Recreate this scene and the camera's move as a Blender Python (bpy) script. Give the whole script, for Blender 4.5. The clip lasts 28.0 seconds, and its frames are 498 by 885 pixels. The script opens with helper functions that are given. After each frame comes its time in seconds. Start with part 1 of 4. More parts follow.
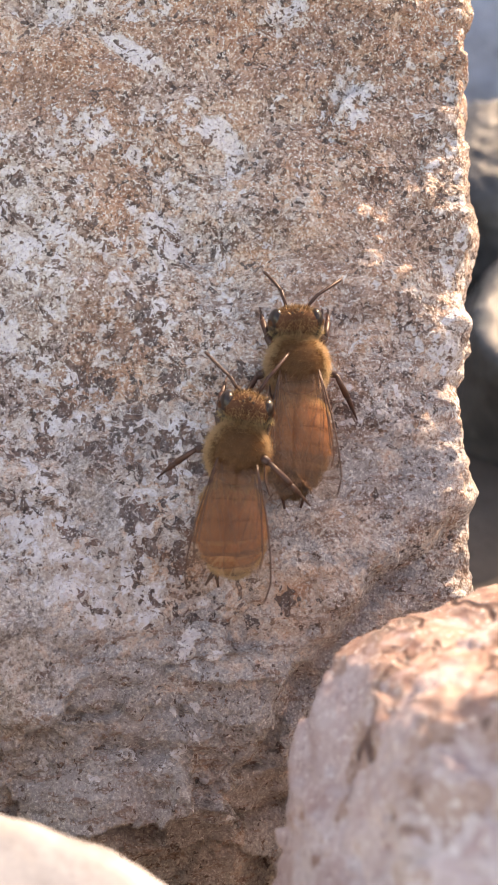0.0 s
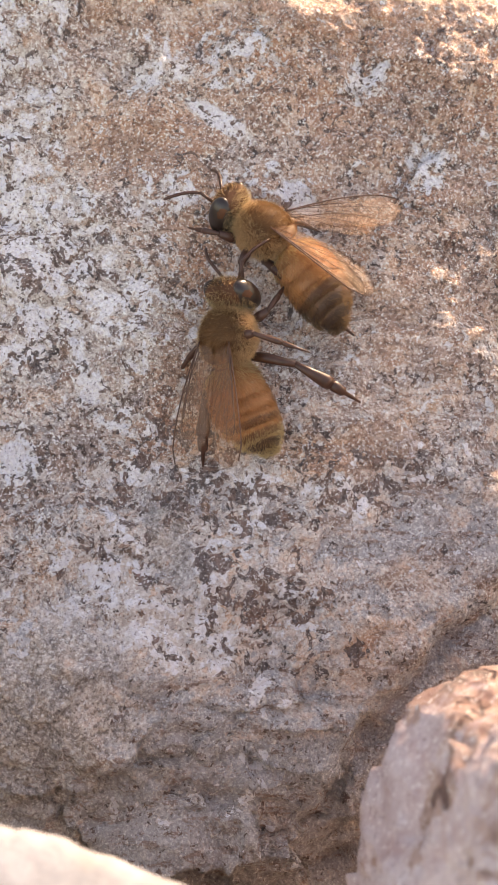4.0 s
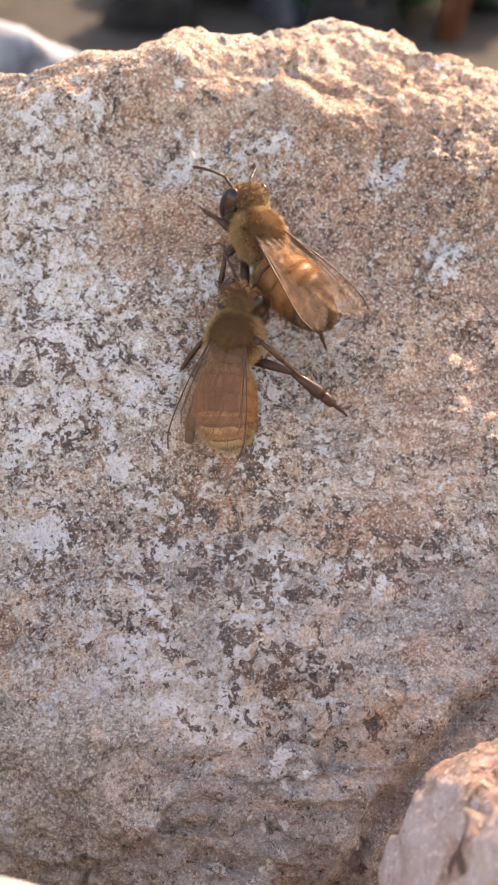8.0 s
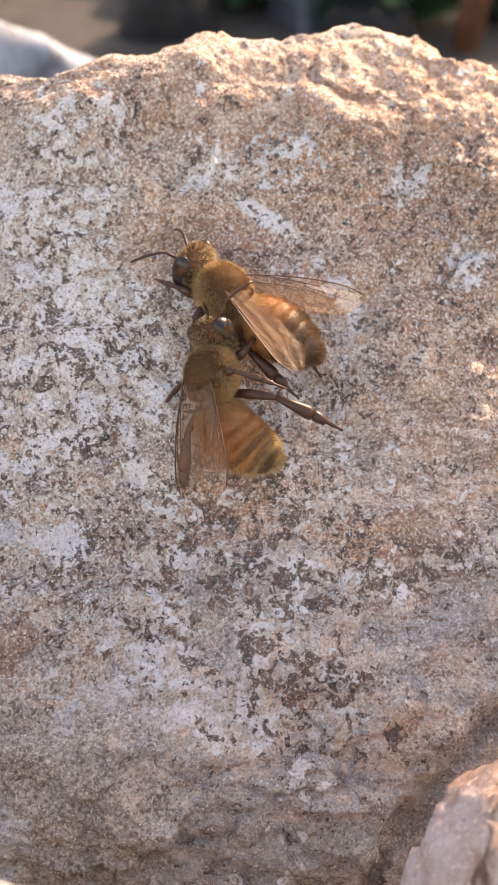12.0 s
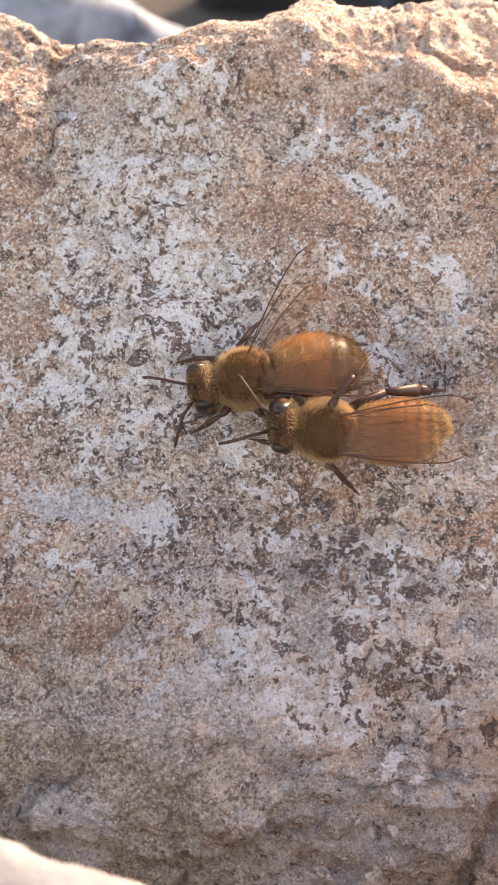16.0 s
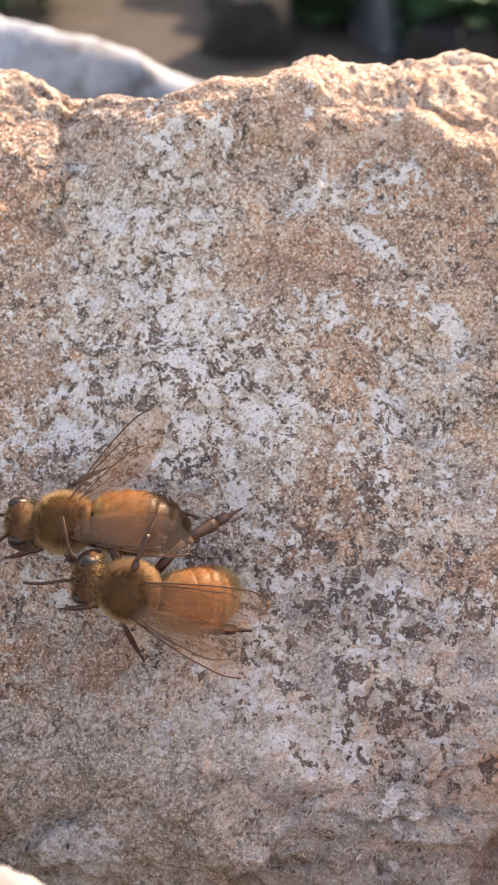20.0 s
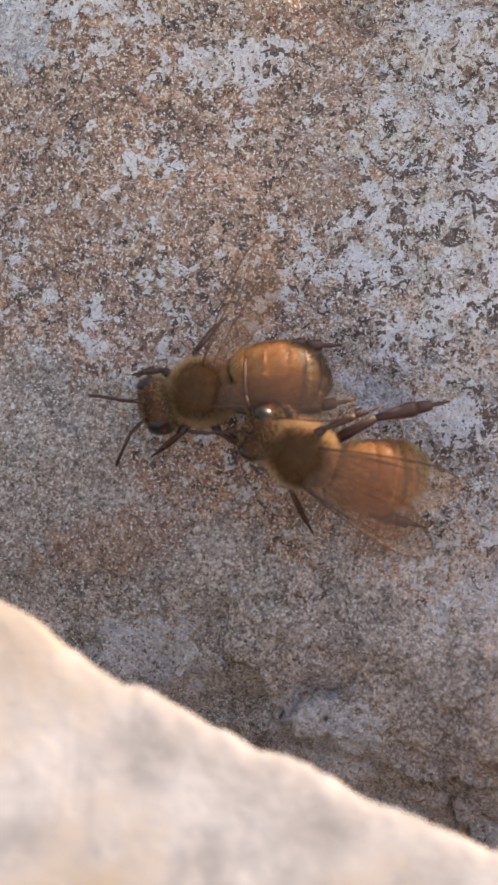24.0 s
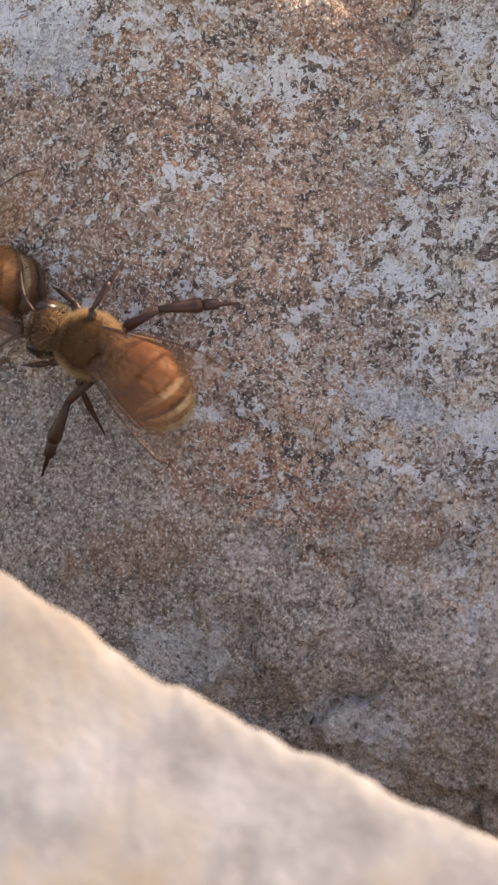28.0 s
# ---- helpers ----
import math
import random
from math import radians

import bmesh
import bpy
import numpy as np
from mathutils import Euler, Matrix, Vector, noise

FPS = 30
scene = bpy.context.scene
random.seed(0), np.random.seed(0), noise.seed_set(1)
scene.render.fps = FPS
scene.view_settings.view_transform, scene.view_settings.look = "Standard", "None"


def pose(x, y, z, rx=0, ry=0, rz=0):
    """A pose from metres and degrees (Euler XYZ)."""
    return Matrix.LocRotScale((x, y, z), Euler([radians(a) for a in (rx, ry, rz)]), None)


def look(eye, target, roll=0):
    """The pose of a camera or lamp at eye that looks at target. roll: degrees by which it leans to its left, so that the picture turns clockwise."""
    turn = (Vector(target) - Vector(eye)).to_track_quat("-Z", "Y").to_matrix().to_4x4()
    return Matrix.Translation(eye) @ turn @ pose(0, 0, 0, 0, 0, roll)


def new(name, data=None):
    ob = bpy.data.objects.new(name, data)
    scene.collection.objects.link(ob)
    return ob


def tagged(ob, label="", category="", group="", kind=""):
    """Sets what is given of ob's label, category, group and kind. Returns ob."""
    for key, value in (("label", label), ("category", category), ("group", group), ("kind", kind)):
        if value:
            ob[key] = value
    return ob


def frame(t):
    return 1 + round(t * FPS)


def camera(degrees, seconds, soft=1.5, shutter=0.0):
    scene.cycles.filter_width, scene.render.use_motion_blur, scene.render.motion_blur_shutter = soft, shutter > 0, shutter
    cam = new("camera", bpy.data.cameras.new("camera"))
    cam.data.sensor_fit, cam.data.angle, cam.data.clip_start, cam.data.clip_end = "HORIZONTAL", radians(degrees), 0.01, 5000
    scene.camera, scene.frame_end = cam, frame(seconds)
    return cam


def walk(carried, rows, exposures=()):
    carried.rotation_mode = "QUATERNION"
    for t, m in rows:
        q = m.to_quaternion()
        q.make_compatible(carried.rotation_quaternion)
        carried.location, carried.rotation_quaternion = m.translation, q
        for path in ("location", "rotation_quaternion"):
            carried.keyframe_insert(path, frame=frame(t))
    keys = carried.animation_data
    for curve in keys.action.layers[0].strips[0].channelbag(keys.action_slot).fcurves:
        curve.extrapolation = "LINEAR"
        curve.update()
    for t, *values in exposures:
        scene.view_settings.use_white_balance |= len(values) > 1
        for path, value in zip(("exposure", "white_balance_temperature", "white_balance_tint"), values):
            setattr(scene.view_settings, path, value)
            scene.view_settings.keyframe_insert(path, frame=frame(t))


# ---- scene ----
# Two honey bees wrestle on a small weathered stone. The stone's face has its own axes: x to the right,
# z up along the face, y into the stone; lengths on it are given in millimetres.
MM = 0.001
FACE = pose(0, 0, 0.045, -48, 0, 0)

cam = camera(19, 28.0, soft=1.1)
cam.data.dof.use_dof = True
cam.data.dof.focus_distance = 0.0995
cam.data.dof.aperture_fstop = 85.0
PATH = [
    (0, (0.00340, -0.07021, 0.11307), (0.01143, 0.00467, 0.04729), 1.05),
    (0.5, (0.00442, -0.07015, 0.11229), (0.01141, 0.00471, 0.04636), -0.02),
    (1, (0.00485, -0.07058, 0.11256), (0.01105, 0.00366, 0.04584), -0.89),
    (1.5, (0.00476, -0.07136, 0.11253), (0.01050, 0.00303, 0.04595), -1.18),
    (2, (0.00459, -0.07087, 0.11260), (0.01062, 0.00368, 0.04622), -0.95),
    (2.5, (0.00434, -0.07037, 0.11220), (0.01133, 0.00486, 0.04669), -0.08),
    (3, (0.00201, -0.07075, 0.11307), (0.00834, 0.00500, 0.04809), 0.38),
    (3.5, (0.00104, -0.07198, 0.11417), (0.00681, 0.00498, 0.05058), 0.82),
    (5.5, (0.00004, -0.07270, 0.11457), (0.00615, 0.00553, 0.05257), 1.65),
    (6, (0.00023, -0.07275, 0.11454), (0.00605, 0.00554, 0.05261), 1.54),
    (6.5, (0.00017, -0.07270, 0.11458), (0.00571, 0.00579, 0.05286), 1.41),
    (7, (0.00017, -0.07255, 0.11415), (0.00537, 0.00624, 0.05280), 1.38),
    (7.5, (-0.00086, -0.07451, 0.11594), (0.00397, 0.00524, 0.05581), 1.40),
    (8, (-0.00025, -0.07575, 0.11672), (0.00466, 0.00536, 0.05844), 1.17),
    (8.5, (-0.00009, -0.07646, 0.11713), (0.00533, 0.00550, 0.06010), 1.24),
    (9, (0.00007, -0.07655, 0.11719), (0.00538, 0.00561, 0.06042), 1.24),
    (9.5, (-0.00040, -0.07580, 0.11664), (0.00467, 0.00618, 0.05960), 1.29),
    (10, (-0.00029, -0.07569, 0.11657), (0.00443, 0.00598, 0.05907), 1.21),
    (10.5, (-0.00064, -0.07544, 0.11660), (0.00366, 0.00632, 0.05918), 1.14),
    (11, (-0.00038, -0.07570, 0.11649), (0.00384, 0.00609, 0.05911), 1.13),
    (11.5, (-0.00063, -0.07549, 0.11616), (0.00355, 0.00625, 0.05870), 1.17),
    (13.5, (-0.00104, -0.07448, 0.11565), (0.00200, 0.00679, 0.05746), 1.08),
    (14, (-0.00132, -0.07457, 0.11593), (0.00059, 0.00699, 0.05811), 0.89),
    (14.5, (-0.00149, -0.07436, 0.11590), (-0.00017, 0.00722, 0.05808), 0.82),
    (15, (-0.00260, -0.07409, 0.11550), (-0.00111, 0.00743, 0.05761), 1.22),
    (15.5, (-0.00321, -0.07267, 0.11476), (-0.00245, 0.00826, 0.05603), 1.24),
    (16, (-0.00375, -0.07246, 0.11435), (-0.00324, 0.00823, 0.05529), 1.30),
    (16.5, (-0.00253, -0.07321, 0.11495), (-0.00270, 0.00737, 0.05573), 0.84),
    (17, (-0.00356, -0.07270, 0.11485), (-0.00313, 0.00787, 0.05561), 1.20),
    (17.5, (-0.00347, -0.07346, 0.11513), (-0.00251, 0.00730, 0.05616), 1.24),
    (18, (-0.00390, -0.07390, 0.11576), (-0.00271, 0.00731, 0.05743), 1.51),
    (18.5, (-0.00430, -0.07381, 0.11614), (-0.00386, 0.00778, 0.05833), 1.55),
    (19, (-0.00392, -0.07427, 0.11613), (-0.00372, 0.00770, 0.05886), 1.29),
    (19.5, (-0.00407, -0.07437, 0.11613), (-0.00363, 0.00772, 0.05903), 1.37),
    (20, (-0.00399, -0.07457, 0.11638), (-0.00361, 0.00759, 0.05938), 1.34),
    (20.5, (-0.00395, -0.07483, 0.11635), (-0.00366, 0.00761, 0.05976), 1.33),
    (21, (-0.00420, -0.07462, 0.11647), (-0.00472, 0.00794, 0.06006), 1.68),
    (21.5, (-0.00808, -0.07018, 0.11527), (-0.01203, 0.01069, 0.05659), 1.89),
    (22, (-0.01105, -0.06591, 0.11093), (-0.01732, 0.01143, 0.04784), 2.26),
    (22.5, (-0.01405, -0.06376, 0.10989), (-0.02107, 0.01014, 0.04288), 2.82),
    (24.5, (-0.01506, -0.06488, 0.11053), (-0.02339, 0.00883, 0.04346), 2.78),
    (25, (-0.01588, -0.06431, 0.11041), (-0.02430, 0.00897, 0.04288), 3.00),
    (25.5, (-0.01614, -0.06449, 0.11062), (-0.02464, 0.00857, 0.04287), 3.03),
    (26, (-0.01621, -0.06448, 0.11034), (-0.02481, 0.00880, 0.04285), 2.96),
    (26.5, (-0.01565, -0.06519, 0.11055), (-0.02439, 0.00838, 0.04339), 2.85),
    (27, (-0.01557, -0.06515, 0.11086), (-0.02417, 0.00845, 0.04371), 2.91),
    (27.5, (-0.01598, -0.06564, 0.11084), (-0.02468, 0.00825, 0.04403), 3.01),
    (28, (-0.01556, -0.06620, 0.11087), (-0.02493, 0.00816, 0.04467), 2.86),
]
walk(cam, [(t, look(eye, target, roll)) for t, eye, target, roll in PATH], [(0, 1.90, 10900, 23), (20.5, 1.89, 10800, 22), (22.5, 1.76, 10400, 22), (24.5, 1.49, 10000, 21), (28, 1.35, 10100, 21)])

# ---- daylight ----
SUN = (FACE.to_3x3() @ Vector((0.53, 0.085, 0.85))).normalized()  # it only grazes the face
world = bpy.data.worlds.new("world")
scene.world = world
world.use_nodes = True
wn = world.node_tree.nodes
sky = wn.new("ShaderNodeTexSky")
sky.sky_type = "NISHITA"
sky.sun_disc = False
sky.sun_elevation = math.asin(SUN.z)
sky.sun_rotation = math.atan2(SUN.x, SUN.y)
wn["Background"].inputs[1].default_value = 0.15
world.node_tree.links.new(sky.outputs[0], wn["Background"].inputs[0])
sun_data = bpy.data.lights.new("sun", "SUN")
sun_data.energy, sun_data.angle, sun_data.color = 2.05, radians(0.53), (1.0, 0.95, 0.88)
sun = new("sun", sun_data)
sun.matrix_world = look(SUN * 2, (0, 0, 0))

# ---- materials ----
class Mat:
    """A small helper round one node material."""

    def __init__(self, name):
        self.m = bpy.data.materials.new(name)
        self.m.use_nodes = True
        self.t = self.m.node_tree
        self.bsdf = self.t.nodes["Principled BSDF"]
        self.coord = self.t.nodes.new("ShaderNodeTexCoord")

    def link(self, a, b):
        self.t.links.new(a, b)

    def put(self, name, value):
        if hasattr(value, "is_linked"):
            self.link(value, self.bsdf.inputs[name])
        else:
            self.bsdf.inputs[name].default_value = value

    def noise(self, scale, detail=6.0, rough=0.6, space="Object", offset=0.0, distort=0.0, stretch=None):
        n = self.t.nodes.new("ShaderNodeTexNoise")
        n.inputs["Scale"].default_value, n.inputs["Detail"].default_value = scale, detail
        n.inputs["Roughness"].default_value, n.inputs["Distortion"].default_value = rough, distort
        src = self.coord.outputs[space]
        if stretch:
            v = self.t.nodes.new("ShaderNodeVectorMath")
            v.operation = "MULTIPLY"
            v.inputs[1].default_value = stretch
            self.link(src, v.inputs[0])
            src = v.outputs[0]
        if offset:
            v = self.t.nodes.new("ShaderNodeVectorMath")
            v.inputs[1].default_value = (offset, offset * 1.7, -offset)
            self.link(src, v.inputs[0])
            src = v.outputs[0]
        self.link(src, n.inputs["Vector"])
        return n.outputs["Fac"]

    def cells(self, scale, feature="F1", space="Object", out="Distance", shake=0.0):
        n = self.t.nodes.new("ShaderNodeTexVoronoi")
        n.feature = feature
        n.inputs["Scale"].default_value = scale
        src = self.coord.outputs[space]
        if shake:
            w = self.t.nodes.new("ShaderNodeTexNoise")
            w.inputs["Scale"].default_value, w.inputs["Detail"].default_value = scale * 0.8, 3.0
            self.link(src, w.inputs["Vector"])
            v = self.t.nodes.new("ShaderNodeVectorMath")
            v.operation = "MULTIPLY_ADD"
            v.inputs[1].default_value = (shake * 2,) * 3
            self.link(w.outputs["Color"], v.inputs[0])
            self.link(src, v.inputs[2])
            src = v.outputs[0]
        self.link(src, n.inputs["Vector"])
        return n.outputs[out]

    def ramp(self, fac, stops, smooth=False):
        n = self.t.nodes.new("ShaderNodeValToRGB")
        n.color_ramp.interpolation = "EASE" if smooth else "LINEAR"
        el = n.color_ramp.elements
        while len(el) < len(stops):
            el.new(0.5)
        for e, (p, c) in zip(el, stops):
            e.position = p
            e.color = (c, c, c, 1) if isinstance(c, (int, float)) else (*c, 1)
        self.link(fac, n.inputs[0])
        return n.outputs[0]

    def mix(self, fac, a, b, blend="MIX"):
        n = self.t.nodes.new("ShaderNodeMix")
        n.data_type, n.blend_type = "RGBA", blend
        for s, v in ((n.inputs[0], fac), (n.inputs[6], a), (n.inputs[7], b)):
            if hasattr(v, "is_linked"):
                self.link(v, s)
            elif isinstance(v, (int, float)):
                s.default_value = v
            else:
                s.default_value = (*v, 1)
        return n.outputs[2]

    def math(self, op, a, b=0.0, c=0.0, clamp=False):
        n = self.t.nodes.new("ShaderNodeMath")
        n.operation, n.use_clamp = op, clamp
        for s, v in zip(n.inputs, (a, b, c)):
            if hasattr(v, "is_linked"):
                self.link(v, s)
            else:
                s.default_value = v
        return n.outputs[0]

    def near(self, place, radius):
        """1 at a place in the object's space (mm), 0 at the radius and less beyond."""
        n = self.t.nodes.new("ShaderNodeVectorMath")
        n.operation = "DISTANCE"
        n.inputs[1].default_value = tuple(c * MM for c in place)
        self.link(self.coord.outputs["Object"], n.inputs[0])
        return self.math("SUBTRACT", 1.0, self.math("MULTIPLY", n.outputs["Value"], 1000.0 / radius))

    def attr(self, name):
        n = self.t.nodes.new("ShaderNodeAttribute")
        n.attribute_name = name
        return n.outputs["Fac"]

    def bump(self, height, strength, distance):
        n = self.t.nodes.new("ShaderNodeBump")
        n.inputs["Strength"].default_value, n.inputs["Distance"].default_value = strength, distance
        self.link(height, n.inputs["Height"])
        self.link(n.outputs[0], self.bsdf.inputs["Normal"])


def stone_material():
    """Weathered quartzite: tan and grey-brown grit under a broken pale film, with bluish-white spots and dark chipped holes."""
    m = Mat("weathered_quartzite")
    rust, white, dark, worn, streak = m.attr("rust"), m.attr("white"), m.attr("dark"), m.attr("worn"), m.attr("streak")
    wide = m.noise(95, 5, 0.55, offset=41.0, distort=0.4)
    patch = m.noise(330, 6, 0.58, distort=0.6)
    tone = m.noise(560, 5, 0.55, offset=51.0, distort=0.5)
    stain = m.noise(700, 5, 0.58, offset=15.0, distort=0.8)
    flake = m.noise(1350, 4, 0.56, offset=3.0, distort=0.35)
    holes = m.noise(800, 4, 0.55, offset=21.0, distort=0.7)
    chips = m.noise(2300, 3, 0.5, offset=31.0, distort=0.5)
    crumb = m.noise(2900, 5, 0.65, offset=9.0)
    fine = m.noise(5200, 3, 0.6, offset=7.0)
    bands = m.noise(420, 6, 0.6, offset=27.0, distort=0.5, stretch=(0.8, 1.0, 3.4))
    chip = m.t.nodes.new("ShaderNodeSeparateColor")
    m.link(m.cells(5200, out="Color", shake=0.0002), chip.inputs[0])
    grain = m.t.nodes.new("ShaderNodeSeparateColor")
    m.link(m.cells(2400, out="Color", shake=0.0005), grain.inputs[0])
    slab = m.t.nodes.new("ShaderNodeSeparateColor")
    m.link(m.cells(1100, out="Color", shake=0.0011), slab.inputs[0])
    ragged = m.math("ADD", m.math("MULTIPLY", m.math("SUBTRACT", grain.outputs[0], 0.5), 0.10), m.math("MULTIPLY", m.math("SUBTRACT", chip.outputs[0], 0.5), 0.05))
    even = m.math("SUBTRACT", 1.0, m.math("MULTIPLY", worn, 0.5))
    # body of the stone: grey-brown, beige, tan, ochre, grain by grain
    k = m.math("ADD", m.math("MULTIPLY", m.math("ADD", rust, 0.02), 0.95), m.math("MULTIPLY", m.math("SUBTRACT", patch, 0.40), 2.4))
    k = m.math("ADD", k, m.math("MULTIPLY", ragged, 2.2))
    k = m.math("ADD", k, m.math("MULTIPLY", m.math("SUBTRACT", slab.outputs[0], 0.5), 0.22))
    col = m.ramp(k, [(0.0, (0.46, 0.43, 0.435)), (0.22, (0.66, 0.545, 0.495)), (0.45, (0.75, 0.565, 0.475)), (0.66, (0.71, 0.465, 0.34)), (1.0, (0.60, 0.325, 0.22))])
    # red-brown stains and streaks
    k = m.math("ADD", m.math("ADD", stain, m.math("MULTIPLY", rust, 0.07)), ragged)
    k = m.math("SUBTRACT", k, m.math("MULTIPLY", worn, 0.10))
    col = m.mix(m.ramp(k, [(0.545, 0.0), (0.575, 0.62)]), col, (0.40, 0.215, 0.155))
    k = m.math("ADD", m.math("ADD", m.math("MULTIPLY", streak, 0.13), bands), ragged)
    col = m.mix(m.ramp(k, [(0.58, 0.0), (0.64, 0.70)]), col, (0.30, 0.175, 0.135))
    col = m.mix(m.math("MULTIPLY", m.ramp(wide, [(0.46, 0.0), (0.62, 0.5)], True), even), col, (0.44, 0.29, 0.24))
    # gritty crumbs, in clusters
    k = m.math("MULTIPLY", m.ramp(crumb, [(0.40, 0.85), (0.44, 0.0)]), m.math("MULTIPLY", even, m.ramp(stain, [(0.42, 0.15), (0.56, 1.0)])))
    col = m.mix(k, col, (0.24, 0.155, 0.12))
    k = m.math("MULTIPLY", m.ramp(crumb, [(0.555, 0.0), (0.585, 0.85)]), m.math("MULTIPLY", even, m.ramp(patch, [(0.40, 0.3), (0.60, 1.0)])))
    col = m.mix(k, col, (0.84, 0.76, 0.69))
    # the pale film, broken with crisp borders: pinkish grey, beige, and bluish white where it is thick
    k = m.math("ADD", white, m.math("MULTIPLY", m.math("SUBTRACT", flake, 0.5), 2.2))
    k = m.math("ADD", k, m.math("MULTIPLY", m.math("SUBTRACT", tone, 0.5), 1.9))
    k = m.math("SUBTRACT", m.math("ADD", k, m.math("MULTIPLY", worn, 0.14)), m.math("MULTIPLY", rust, 0.22))
    k = m.math("ADD", k, m.math("MULTIPLY", dark, 0.42))
    k = m.math("ADD", k, m.math("MULTIPLY", ragged, 1.1))
    # brown rim: the tiny shadow at the film's edge, put into the colour
    rim = m.ramp(k, [(0.44, 0.0), (0.465, 0.7), (0.53, 0.0)])
    film = m.ramp(k, [(0.51, 0.0), (0.53, 0.95)])
    thick = m.ramp(m.math("ADD", k, m.math("MULTIPLY", m.math("SUBTRACT", tone, 0.5), 2.0)), [(0.78, 0.0), (0.84, 1.0)])
    pale = m.mix(m.ramp(tone, [(0.40, 0.0), (0.58, 1.0)]), (0.64, 0.545, 0.51), (0.83, 0.755, 0.735))
    pale = m.mix(m.math("MULTIPLY", slab.outputs[1], 0.6), pale, (0.70, 0.63, 0.57))
    pale = m.mix(thick, pale, (0.90, 0.885, 0.935))
    pale = m.mix(m.math("MULTIPLY", chip.outputs[1], 0.45), pale, (0.62, 0.52, 0.48))
    col = m.mix(m.math("MULTIPLY", rim, even), col, (0.27, 0.18, 0.145))
    col = m.mix(film, col, pale)
    # small dark chips out of the film, in swarms
    k = m.math("ADD", chips, m.math("MULTIPLY", m.math("SUBTRACT", stain, 0.5), 0.5))
    k = m.math("ADD", k, m.math("MULTIPLY", m.math("SUBTRACT", patch, 0.5), -0.5))
    k = m.math("ADD", k, m.math("MULTIPLY", dark, 0.05))
    k = m.math("SUBTRACT", k, m.math("MULTIPLY", worn, 0.09))
    pit = m.ramp(k, [(0.60, 0.0), (0.617, 0.93)])
    col = m.mix(pit, col, m.mix(slab.outputs[2], (0.085, 0.062, 0.06), (0.30, 0.18, 0.135)))
    # large chipped holes with smooth crisp borders
    brown = m.mix(slab.outputs[0], (0.13, 0.10, 0.10), (0.24, 0.135, 0.105))
    brown = m.mix(m.ramp(chip.outputs[0], [(0.8, 0.0), (0.85, 0.55)]), brown, (0.40, 0.33, 0.30))
    k = m.math("ADD", m.math("MULTIPLY", dark, 0.128), m.math("ADD", holes, m.math("MULTIPLY", ragged, 0.22)))
    k = m.math("SUBTRACT", k, m.math("MULTIPLY", worn, 0.03))
    hole = m.ramp(k, [(0.632, 0.0), (0.642, 0.95)])
    col = m.mix(hole, col, brown)
    # calmer, taupe skin low on the face, and placed stains: bluish grey and red-brown
    calm, blue, russet = m.attr("calm"), m.attr("blue"), m.attr("russet")
    taupe = m.ramp(m.math("ADD", patch, m.math("MULTIPLY", ragged, 0.9)), [(0.34, (0.36, 0.32, 0.31)), (0.46, (0.49, 0.42, 0.385)), (0.54, (0.52, 0.435, 0.375)), (0.66, (0.66, 0.57, 0.53))])
    taupe = m.mix(m.ramp(crumb, [(0.41, 0.75), (0.45, 0.0)]), taupe, (0.21, 0.165, 0.15))
    taupe = m.mix(m.ramp(crumb, [(0.56, 0.0), (0.59, 0.7)]), taupe, (0.78, 0.72, 0.69))
    taupe = m.mix(m.ramp(m.math("ADD", stain, ragged), [(0.41, 0.6), (0.43, 0.0)]), taupe, (0.25, 0.20, 0.185))
    k = m.math("ADD", calm, m.math("MULTIPLY", m.math("SUBTRACT", tone, 0.5), 1.6))
    col = m.mix(m.ramp(k, [(0.32, 0.0), (0.55, 0.82)]), col, taupe)
    k = m.math("ADD", m.math("ADD", russet, m.math("MULTIPLY", m.math("SUBTRACT", stain, 0.5), 2.2)), ragged)
    col = m.mix(m.ramp(k, [(0.42, 0.0), (0.52, 0.68)]), col, m.mix(grain.outputs[0], (0.36, 0.20, 0.145), (0.56, 0.36, 0.27)))
    k = m.math("ADD", m.math("ADD", blue, m.math("MULTIPLY", m.math("SUBTRACT", flake, 0.5), 2.4)), ragged)
    col = m.mix(m.ramp(k, [(0.42, 0.0), (0.54, 0.75)]), col, m.mix(grain.outputs[1], (0.50, 0.50, 0.54), (0.80, 0.79, 0.83)))
    # finest specks: dark ones, and white ones that paint tiny glints into the colour
    col = m.mix(m.math("MULTIPLY", m.ramp(fine, [(0.35, 0.9), (0.38, 0.0)]), even), col, (0.15, 0.10, 0.085))
    col = m.mix(m.math("MULTIPLY", m.ramp(fine, [(0.585, 0.0), (0.615, 0.95)]), even), col, (0.93, 0.90, 0.87))
    col = m.mix(m.math("MULTIPLY", even, 0.7), col, m.mix(chip.outputs[2], (0.06, 0.06, 0.06), (0.99, 0.99, 0.99)), "SOFT_LIGHT")
    m.put("Base Color", col)
    m.put("Roughness", m.ramp(grain.outputs[1], [(0.0, 0.28), (0.5, 0.75)]))
    m.put("Specular IOR Level", 0.5)
    h = m.math("ADD", m.math("MULTIPLY", film, 0.45), m.math("MULTIPLY", m.math("MULTIPLY", crumb, even), 1.0))
    h = m.math("ADD", h, m.math("MULTIPLY", fine, 0.35))
    h = m.math("ADD", h, m.math("MULTIPLY", stain, 1.2))
    h = m.math("ADD", h, m.math("MULTIPLY", patch, 1.8))
    h = m.math("ADD", h, m.math("MULTIPLY", m.math("MULTIPLY", grain.outputs[2], even), 0.25))
